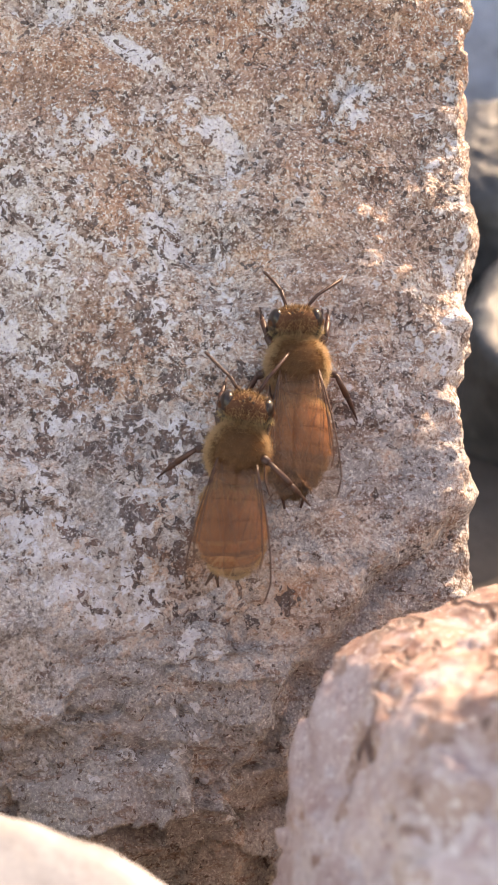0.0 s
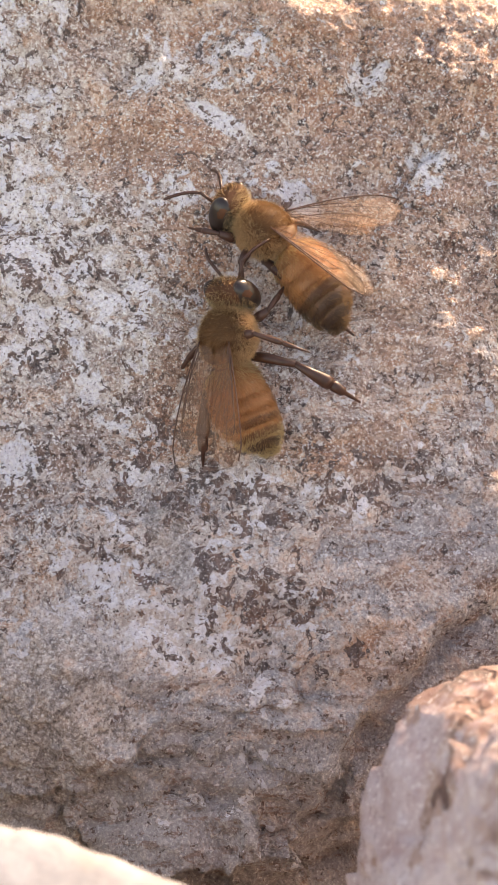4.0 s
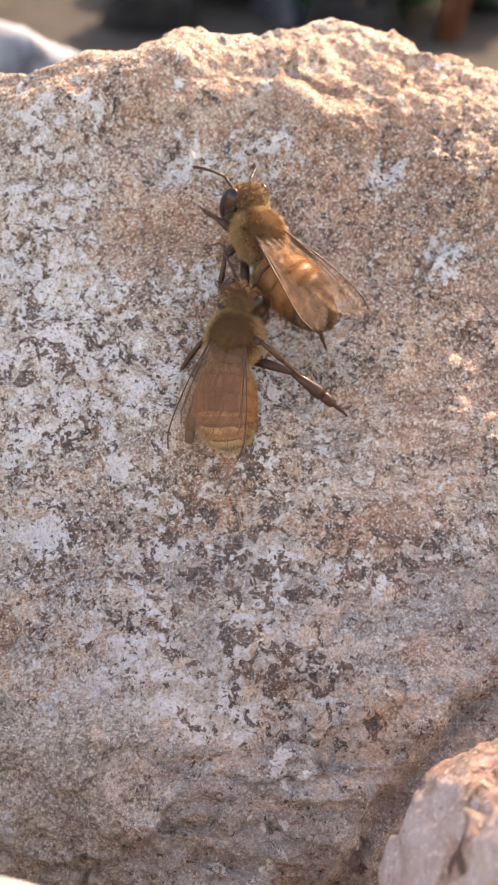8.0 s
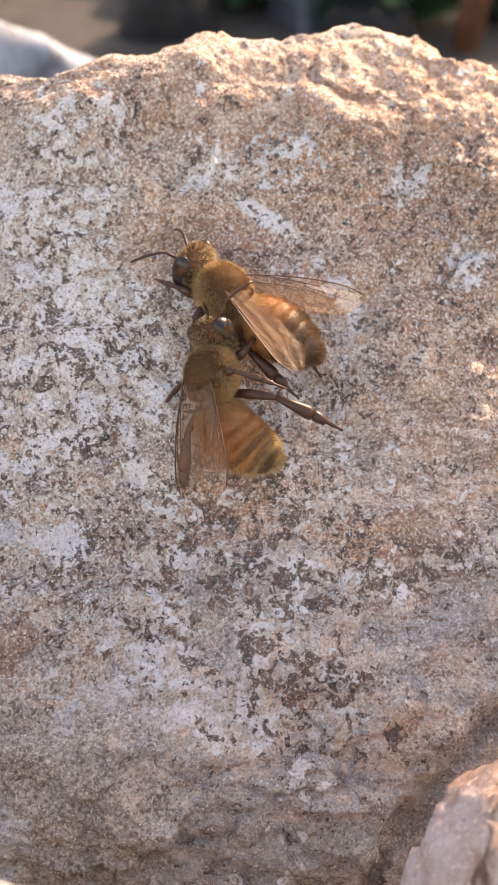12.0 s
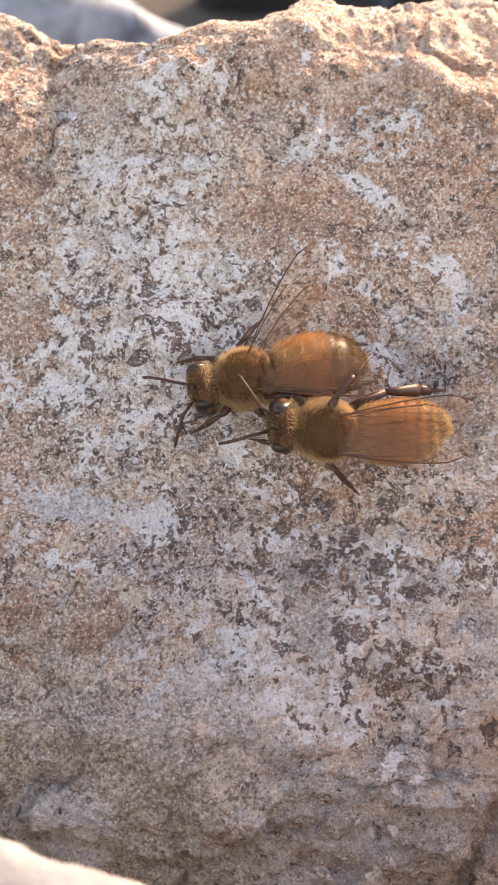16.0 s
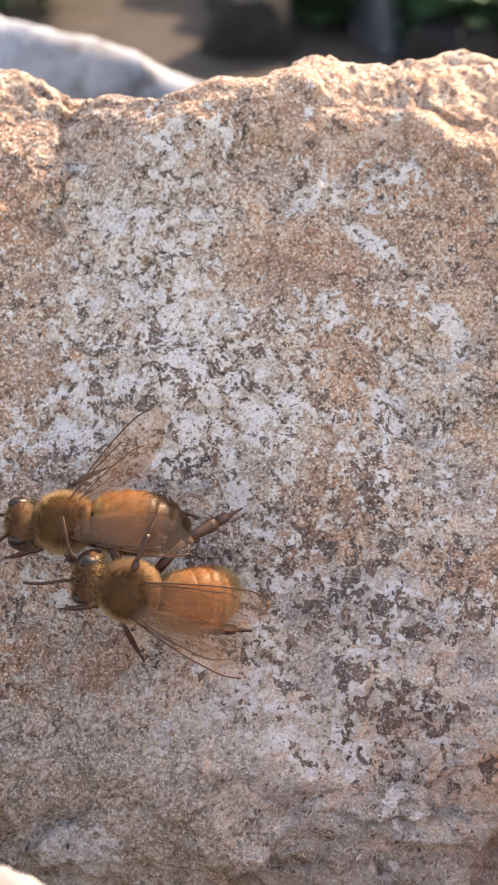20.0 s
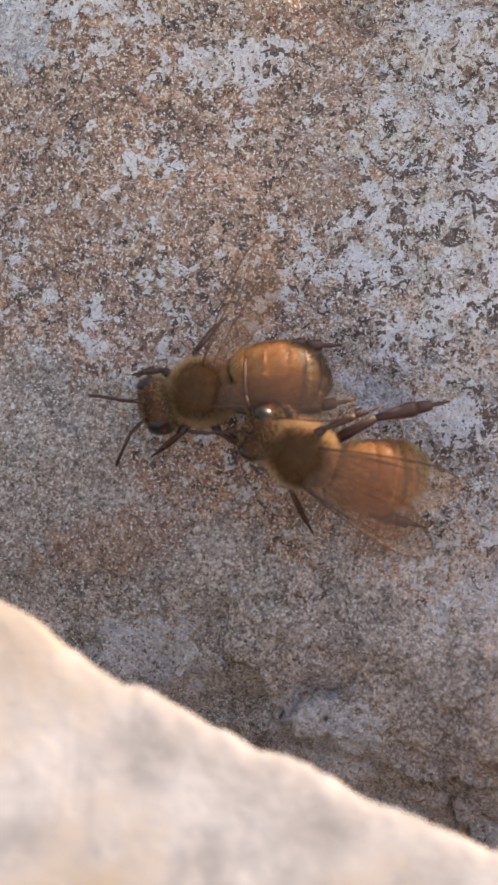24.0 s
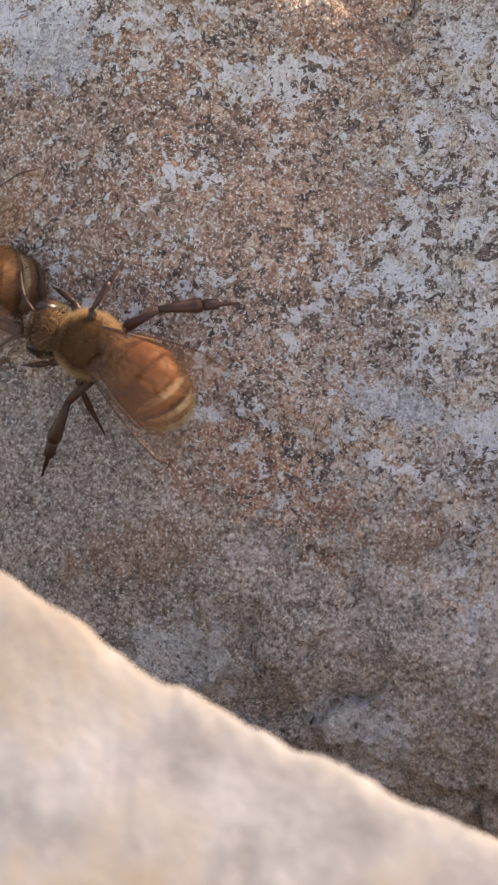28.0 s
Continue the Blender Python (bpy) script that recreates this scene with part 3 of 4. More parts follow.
    # The ellipse at (-43, 32) paints the sunlit top left corner white.
    white = blobs(x, z, [(5.2, 31.9, 2.6, 0.6, -34, 2.2), (9.0, 28.4, 0.5, 0.35, -30, 2.0), (10.7, 26.0, 1.5, 0.8, -40, 2.2), (6.5, 19.1, 1.1, 1.5, 25, 1.9), (2.6, 26.0, 1.0, 0.9, 0, 0.8), (-12, 29, 8, 9, 0, 0.49),
                         (-11, 21, 10, 9, 0, 0.50), (-1, 19, 11, 9, 0, 0.42), (-11, 8, 4, 1.4, -15, 0.8), (-9, 38, 4, 4, 0, 0.55), (6, 37, 4, 3, 0, 0.45),
                         (-3, -3, 5, 3, 0, 0.5), (-27, 29, 5, 1.6, 20, 0.65), (-43, 32, 4, 4, 0, 0.8), (8, 42, 1.6, 1.2, 0, 0.7), (26.5, 14, 2, 24, 0, 0.35), (-38, 34, 9, 6, 0, 0.55), (-32, 16, 16, 16, 0, 0.24), (-15, -2, 12, 8, 0, 0.3), (-13, 15, 8, 9, 0, 0.14), (1.4, 36, 2.6, 1.6, 0, 0.7), (16, 35, 2.2, 1.4, 30, 0.6), (20, 29, 1.6, 2.2, 0, 0.6)])
    # The ellipse at (5.4, 13.3) paints a diagonal band of shading as dark holes.
    dark = blobs(x, z, [(3, 4, 7, 7, -30, 0.92), (6, -3, 6, 4, -30, 0.95), (13, 5.5, 7, 2.6, 15, 1.0), (18, 6.5, 4, 2.4, 0, 0.9), (-1, 2, 3, 5, 0, 0.6),
                        (3, -5.5, 3, 2.0, 0, 0.8), (-10, 20, 9, 9, 0, 0.34), (-3, -9.4, 1.2, 0.7, 0, 1.5), (-31, 18, 14, 14, 0, 0.15), (-26, -2, 12, 8, 0, 0.25), (5.4, 13.3, 1.3, 3.4, 18, 1.35)])
    streak = np.clip(blobs(x, z, [(-36, 22, 14, 16, 0, 1.0), (-37, 5, 9, 8, 0, 0.8), (-24, 42, 8, 8, 0, 0.5), (22, 16, 7, 16, 0, 0.7), (15, 11, 8, 11, 0, 0.75), (-2, -15, 30, 8, 0, 0.15), (-24, -4, 12, 9, 0, 0.35), (-3, 39, 5, 4, 0, 0.6)]), 0, 1)
    grey = np.clip((x - 8) / 8, 0, 1) * np.clip((9 - z) / 7, 0, 1)
    calm = np.clip(blobs(x, z, [(-29, -7, 13, 8, 0, 1.0), (-11, -8, 9, 6, 0, 0.8), (-37, 1, 8, 8, 0, 0.9), (-18, -13, 12, 6, 0, 0.9), (0.8, 1.5, 1.6, 4.5, 15, 0.6), (-15, 0, 5, 4, 0, 0.55)]), 0, 1)
    blue = blobs(x, z, [(-15.5, 8.9, 3.6, 1.5, -12, 0.9), (-26.6, -8.8, 4.5, 2.4, 0, 0.7), (-15.3, -12.5, 4, 3, 0, 0.75), (-41, 28.5, 3, 2.5, 0, 0.9), (-9.5, -4, 1.2, 1.5, 0, 0.6)])
    russet = blobs(x, z, [(-29.8, -2.5, 4.6, 2.0, 20, 0.8), (-13.4, 0.8, 2.2, 2.5, 0, 0.75), (-18, 1.6, 2, 2, 0, 0.6), (-19.3, 22.3, 2.3, 2.4, 0, 0.8), (-32, 17.8, 8, 1.4, 15, 0.6),
                          (-2.2, 29.9, 4, 2.4, 0, 0.65), (2.4, 15, 2.2, 3.2, 0, 0.55), (15.8, 8.8, 2.6, 1.5, 0, 0.8), (-19.8, 31.7, 2.5, 4, 0, 0.5)])
    for name, v in (("calm", calm), ("blue", blue), ("russet", russet), ("rust", rust + soft * 0.16 - 0.5 * low - 0.25 * grey + 1.3 * seams), ("white", white + soft * 0.18 + 0.17 - 0.15 * worn - 0.2 * low - 0.22 * grey - 0.6 * seams), ("dark", dark + soft * 0.06), ("worn", worn), ("streak", streak)):
        me.attributes.new(name, "FLOAT", "POINT").data.foreach_set("value", v.astype(np.float32))
    me.materials.append(STONE)
    ob = tagged(new("weathered_stone", me), "pale grey quartzite stone with rust stains and dark brown specks", "stone")
    ob.matrix_world = FACE
    return ob


def cut_stone(name, material, centre, planes, soft, seed, label, rough=(0.5, 0.25, 0.1), n=90, grain=9.0, frame_of=None, swells=()):
    """A stone bounded by planes (a point on each and its outward normal), its edges rounded and its faces worn. Lengths in mm."""
    t = np.tan(np.linspace(-math.pi / 4, math.pi / 4, n))
    u, v = np.meshgrid(t, t)
    o = np.ones_like(u)
    sides = [np.stack(s, -1).reshape(-1, 3) for s in ((o, u, v), (-o, v, u), (v, o, u), (u, -o, v), (u, v, o), (v, u, -o))]
    ways = np.concatenate(sides)
    ways /= np.linalg.norm(ways, axis=1, keepdims=True)
    inv = np.zeros(len(ways))
    for p, q in planes:
        q = np.array(q, float) / np.linalg.norm(q)
        h = float((np.array(p, float) - centre) @ q)
        inv += np.clip(ways @ q / h, 0, None) ** soft
    co = ways * (inv ** (-1 / soft))[:, None]
    at = co + np.array(centre)
    d = rough[0] * fbm(at, grain, 4, seed) + rough[1] * facets(at + 0.4 * grain * 0.3 * fbm(at, grain * 0.3, 2, seed + 5)[:, None], grain * 0.42, seed + 9)
    d += rough[2] * fbm(at, grain * 0.12, 3, seed + 17, 0.6)
    for x, y, z, r, k in swells:  # broad humps
        d += k * np.exp(-((at - np.array((x, y, z))) ** 2).sum(-1) / (r * r))
    co = co + ways * d[:, None]
    faces, m = [], n * n
    i = np.arange((n - 1) * (n - 1))
    a = i // (n - 1) * n + i % (n - 1)
    quad = np.stack([a, a + 1, a + n + 1, a + n], -1)
    faces = np.concatenate([quad + k * m for k in range(6)])
    me = bpy.data.meshes.new(name)
    me.from_pydata((co * MM).tolist(), [], faces.tolist())
    bm = bmesh.new()
    bm.from_mesh(me)
    bmesh.ops.remove_doubles(bm, verts=bm.verts, dist=0.00004)
    bmesh.ops.recalc_face_normals(bm, faces=bm.faces)
    for f in bm.faces:
        f.smooth = True
    bm.to_mesh(me)
    bm.free()
    me.materials.append(material)
    ob = tagged(new(name, me), label, "stone", "stones of the pile")
    ob.matrix_world = (frame_of or FACE) @ pose(*(c * MM for c in centre))
    return ob


DOWN = (0, 0.743, -0.669)  # straight down, in the face's axes
main_stone()
cut_stone("pink_stone", PINK, (30, -26, -24), [((12.0, -15, -16), (-0.95, -0.22, 0.20)), ((15.0, -14, -9.6), (-0.72, -0.18, 0.66)), ((20, -13, -7.2), (-0.32, -0.20, 0.92)),
          ((20, -30, -14), (-0.30, -0.92, 0.25)), ((18, -12, -10), (-0.1, 0.98, 0.15)), ((50, -30, -20), (1, 0, 0)),
          ((30, 16, -40), DOWN)], 50, 301, "pink and orange stained quartzite stone in front", (0.7, 0.6, 0.12), 120, 7.0, None, ((19.0, -15, -9.4, 2.2, 0.9),))
cut_stone("cream_stone", CREAM, (-20, -36, -36), [((-15, -24, -12.0), (0.25, 0.5, 0.86)), ((-15, -24, -12.0), (0.15, -0.85, 0.52)), ((-3.7, -24, -14.8), (0.44, -0.15, 0.80)), ((13, -17, -23), (0.9, -0.1, 0.4)),
          ((-14, -14, -20), (-0.10, 0.98, 0.05)), ((-26, -66, -24), (0, -0.9, 0.3)), ((-62, -40, -20), (-1, 0, 0.1)),
          ((-26, 14, -62), DOWN)], 45, 331, "sunlit cream quartzite stone in front", (0.6, 0.3, 0.03), 170, 7.0, None, ((-35, -26, -8, 9, 2.6),))

# ---- ground and what lies behind (world axes, mm) ----
def ground():
    n = 140
    s = np.linspace(-1, 1, n)
    far = np.sign(s) * (np.abs(s) * 0.5 + np.abs(s) ** 9 * 400)
    x, y = [g.ravel() for g in np.meshgrid(far, far)]
    z = 0.002 * fbm(np.stack([x, y, 0 * x], -1), 0.05, 3, 7) * (np.hypot(x, y) < 1.2)
    me = grid_mesh("ground", np.stack([x, y, z], -1), n, n)
    me.materials.append(SOIL)
    tagged(new("ground", me), "dry brown soil between stones", "ground", kind="structure")


def pebble(name, material, x, y, rx, ry, h, seed, label):
    """A stone that stands on the ground, bounded by uneven planes."""
    rng = random.Random(seed)
    planes = [((x, y, h), (rng.uniform(-0.25, 0.25), rng.uniform(-0.3, 0.1), 1)), ((x, y, -3), (0, 0, -1))]
    for k in range(7):
        a = 2 * math.pi * (k + rng.uniform(-0.3, 0.3)) / 7
        n = (math.cos(a), math.sin(a), rng.uniform(-0.1, 0.55))
        planes.append(((x + rx * math.cos(a), y + ry * math.sin(a), h * 0.4), n))
    return cut_stone(name, material, (x, y, h * 0.45), planes, 9, seed, label, (h * 0.03, h * 0.02, h * 0.006), 40, max(6.0, h * 0.35), Matrix.Identity(4))


def weed(x, y, seed):
    """A low weed: thin stalks with small pointed leaves."""
    rng = random.Random(seed)
    root = tagged(new("weed"), "low green weed growing on the soil", "plant")
    root.matrix_world = pose(x * MM, y * MM, 0)
    stem, leaf = bmesh.new(), bmesh.new()
    for k in range(18):
        a, lean, h = rng.uniform(0, 6.28), rng.uniform(0.2, 0.9), rng.uniform(7, 18)
        top = Vector((math.cos(a) * lean * h, math.sin(a) * lean * h, h))
        tube([(0, 0, -1), tuple(top * 0.5 + Vector((0, 0, 3))), tuple(top)], [0.6, 0.5, 0.3], 5, stem)
        for j in range(14):
            f = rng.uniform(0.1, 1)
            p, b = top * f, rng.uniform(0, 6.28)
            way, l = Vector((math.cos(b), math.sin(b), rng.uniform(0.0, 0.7))).normalized(), rng.uniform(6, 12)
            side = way.cross(Vector((0, 0, 1))).normalized() * l * 0.28
            q = [p, p + way * l * 0.4 + side, p + way * l, p + way * l * 0.4 - side]
            leaf.faces.new([leaf.verts.new(v) for v in q])
    for name, bm, tag in (("stalk", stem, ""), ("leaf", leaf, "small pointed leaves")):
        ob = new(name, finish(name, bm, LEAF))
        ob.parent = root
        tagged(ob, tag, kind="stuff")


def stick(x, y, h, seed):
    bm = tube([(0, 0, -2), (1.0, 0, h * 0.3), (0.4, 1, h * 0.7), (1.6, 0.5, h)], [3.0, 2.7, 2.5, 2.1], 12)
    ob = tagged(new("stick", finish("stick", bm, ROD)), "upright reddish-brown stick in the soil", "stick")
    ob.matrix_world = pose(x * MM, y * MM, 0, 4, 3, seed)




# ---- the bees (lengths in mm: y ahead, z up from the stone) ----
MESHES = {}


def finish(name, bm, material):
    bmesh.ops.recalc_face_normals(bm, faces=bm.faces)
    for f in bm.faces:
        f.smooth = True
    me = bpy.data.meshes.new(name)
    bm.to_mesh(me)
    bm.free()
    for v in me.vertices:
        v.co *= MM
    me.materials.append(material)
    return me


def part(name, make, material, parent, label="", at=None, which=None):
    """One mesh object under a thing or part; the mesh is built once and shared between the two bees."""
    key = (name, label, which, parent.name.split(".")[0], at and tuple(round(v, 6) for r in at for v in r))
    if key not in MESHES:
        MESHES[key] = finish(name, make(), material)
    ob = new(name, MESHES[key])
    ob.parent = parent
    if at:
        ob.matrix_basis = at
    if label:
        tagged(ob, label)
    return ob


def ball(rx, ry, rz, centre=(0, 0, 0), u=24, v=16, warp=None):
    bm = bmesh.new()
    bmesh.ops.create_uvsphere(bm, u_segments=u, v_segments=v, radius=1)
    for q in bm.verts:
        p = Vector((q.co.x * rx, q.co.y * ry, q.co.z * rz))
        if warp:
            p = warp(p)
        q.co = p + Vector(centre)
    return bm


def tube(path, radii, sides=8, bm=None, flat=None):
    """A tapered tube along a path; flat squeezes it in one direction."""
    bm = bm or bmesh.new()
    path = [Vector(p) for p in path]
    rings = []
    for i, p in enumerate(path):
        way = (path[min(i + 1, len(path) - 1)] - path[max(i - 1, 0)]).normalized()
        side = way.cross(Vector((0, 0, 1)))
        side = side.normalized() if side.length > 0.05 else way.cross(Vector((0, 1, 0))).normalized()
        over = side.cross(way).normalized()
        r = radii[i] if isinstance(radii, (list, tuple)) else radii
        f = flat or 1.0
        rings.append([bm.verts.new(p + side * r * f * math.cos(2 * math.pi * k / sides) + over * r * math.sin(2 * math.pi * k / sides)) for k in range(sides)])
    for a, b in zip(rings, rings[1:]):
        for k in range(sides):
            bm.faces.new((a[k], a[(k + 1) % sides], b[(k + 1) % sides], b[k]))
    for ring in (rings[0][::-1], rings[-1]):
        bm.faces.new(ring)
    return bm


def hairs(points, length, width, lean, seed, bm=None):
    """Fine hairs, one thin blade each, at (place, normal) pairs, leaning to the tail."""
    rng = random.Random(seed)
    bm = bm or bmesh.new()
    for p, nrm in points:
        way = (nrm + Vector((rng.gauss(0, 0.28), rng.gauss(0, 0.28) - lean, rng.gauss(0, 0.28)))).normalized()
        side = way.cross(Vector((rng.gauss(0, 1), rng.gauss(0, 1), rng.gauss(0, 1)))).normalized() * width * 0.5
        tip = p + way * length * rng.uniform(0.55, 1.25)
        mid = p + way * length * 0.5 + nrm * length * 0.06
        a, b, c, d, e = (bm.verts.new(q) for q in (p - side, p + side, mid + side * 0.8, mid - side * 0.8, tip))
        bm.faces.new((a, b, c, d))
        bm.faces.new((d, c, e))
    return bm


def on_ball(rx, ry, rz, centre, count, seed, keep=None):
    rng = random.Random(seed)
    out = []
    while len(out) < count:
        d = Vector((rng.gauss(0, 1), rng.gauss(0, 1), rng.gauss(0, 1))).normalized()
        if keep and rng.random() > keep(d):
            continue
        p = Vector((d.x * rx, d.y * ry, d.z * rz)) + Vector(centre)
        out.append((p, Vector((d.x / rx, d.y / ry, d.z / rz)).normalized()))
    return out


def girth(s):
    """Half-width of the abdomen from the waist (0) to the tip (1)."""
    return float(np.interp(s, (0, 0.05, 0.14, 0.28, 0.45, 0.62, 0.78, 0.9, 0.97, 1.0), (1.0, 1.5, 1.85, 2.06, 2.14, 2.02, 1.66, 1.1, 0.5, 0.08)))


TAIL = 6.5


def bend(s):
    """The abdomen's middle line sinks a little to the tip."""
    return 0.30 * math.sin(math.pi * s) - 1.0 * s * s


def ring_plate(s0, s1, swell):
    def make():
        bm, rows, k = bmesh.new(), [], 28
        for j in range(9):
            s = s0 + (s1 - s0) * j / 8
            r = girth(min(s, 1)) - 0.10 + (0.10 + swell) * min(1.0, j / 5) - (0.12 if j == 8 else 0)
            rows.append([bm.verts.new((r * math.cos(a), -s * TAIL, bend(s) + 0.9 * r * math.sin(a))) for a in (2 * math.pi * i / k for i in range(k))])
        for a, b in zip(rows, rows[1:]):
            for i in range(k):
                bm.faces.new((a[i], a[(i + 1) % k], b[(i + 1) % k], b[i]))
        bm.faces.new(rows[0][::-1])
        bm.faces.new(rows[-1])
        return bm
    return make


JOINTS = (0.15, 0.34, 0.52, 0.68, 0.83)  # where the rings of the abdomen hinge


def belly_hairs(s0, s1, seed):
    """Fine hair on one ring, densest along its rear edge."""
    def make():
        rng, pts = random.Random(seed), []
        for _ in range(int(9000 * (s1 - s0))):
            s = s1 - abs(rng.gauss(0, 0.03)) if rng.random() < 0.4 else rng.uniform(s0, s1)
            a, r = rng.uniform(0, 2 * math.pi), girth(min(s, 1)) + 0.03
            if s0 <= s <= 0.99:
                pts.append((Vector((r * math.cos(a), -s * TAIL, bend(s) + 0.9 * r * math.sin(a))), Vector((math.cos(a), -0.1, math.sin(a))).normalized()))
        return hairs(pts, 0.34, 0.016, 1.4, seed + 1)
    return make


def base_hairs():
    rng, pts = random.Random(15), []
    for _ in range(1500):
        s, a = abs(rng.gauss(0.02, 0.09)), rng.uniform(0, 2 * math.pi)
        r = girth(s)
        pts.append((Vector((r * math.cos(a), -s * TAIL, bend(s) + 0.9 * r * math.sin(a))), Vector((math.cos(a), 0.1, math.sin(a))).normalized()))
    return hairs(pts, 0.5, 0.024, 0.7, 16)


def thorax_warp(p):
    return Vector((p.x * (1 - 0.05 * p.y), p.y, p.z - 0.06 * p.y * p.y))


def head_warp(p):
    # narrower towards the mouth
    return Vector((p.x * (1 + 0.16 * p.z), p.y - 0.12 * p.z, p.z))


def wing_shape(length, chord, side):
    def edge(s):
        lead = chord * 0.32 * math.sin(min(1, s * 1.15) * math.pi * 0.5) * (1 - max(0, s - 0.8) ** 2 * 14)
        trail = -chord * 0.72 * (math.sin(math.pi * min(1, s * 0.52 + 0.16)) ** 0.9) * (1 - max(0, s - 0.72) ** 2 * 9)
        return lead, trail
    return edge


def membrane(length, chord, side):
    def make():
        bm, edge, rows = bmesh.new(), wing_shape(length, chord, side), []
        for i in range(19):
            s = i / 18
            lead, trail = edge(s)
            rows.append([bm.verts.new((side * (lead + (trail - lead) * j / 8), -s * length, 0.10 * math.sin(j * 2.1 + s * 3) * 0.5 + 0.15 * math.sin(math.pi * s))) for j in range(9)])
        for a, b in zip(rows, rows[1:]):
            for j in range(8):
                bm.faces.new((a[j], a[j + 1], b[j + 1], b[j]))
        bmesh.ops.solidify(bm, geom=bm.faces[:], thickness=0.015)
        return bm
    return make


def vein(length, chord, side, s0, s1, f0, f1, r):
    def make():
        edge, path = wing_shape(length, chord, side), []
        for i in range(9):
            s, f = s0 + (s1 - s0) * i / 8, f0 + (f1 - f0) * i / 8
            lead, trail = edge(s)
            path.append((side * (lead + (trail - lead) * f), -s * length, 0.05 * math.sin(f * 8 * 2.1 + s * 3) + 0.15 * math.sin(math.pi * s)))
        return tube(path, r * (0.85 if r > 0.04 else 0.6), 5)
    return make


FORE_VEINS = ((0, 0.97, 0.0, 0.02, 0.06), (0, 0.62, 0.03, 0.18, 0.05), (0.06, 0.9, 0.05, 0.5, 0.03), (0.04, 0.8, 0.12, 0.85, 0.03), (0.3, 0.42, 0.2, 0.62, 0.025),
              (0.45, 0.62, 0.1, 0.55, 0.025), (0.6, 0.72, 0.12, 0.62, 0.025), (0.02, 0.6, 0.3, 0.98, 0.025))
HIND_VEINS = ((0, 0.95, 0.02, 0.05, 0.045), (0.05, 0.85, 0.1, 0.5, 0.025), (0.05, 0.7, 0.25, 0.9, 0.025))


def leg_piece(path, radii, flat=1.0):
    return lambda: tube(path, radii, 9, None, flat)


BANDED = ((0.09, 0.36, AMBER, "amber ring plate"), (0.27, 0.54, AMBER, "amber ring plate with darker rear edge"), (0.45, 0.70, BROWN, "amber ring plate with a dark rear band"),
          (0.61, 0.85, BROWN, "brown ring plate with a dark rear band"), (0.76, 1.0, TIP, "blackish tail plate"))
PLAIN = ((0.09, 0.36, AMBER, "amber ring plate"), (0.27, 0.54, AMBER, "amber ring plate with darker rear edge"), (0.45, 0.70, RUSSET, "russet ring plate with a dark rear band"),
         (0.61, 0.85, DARK_RING, "dark brown ring plate with a grey-gold rim"), (0.76, 1.0, DUSK, "dusky blackish tail plate"))


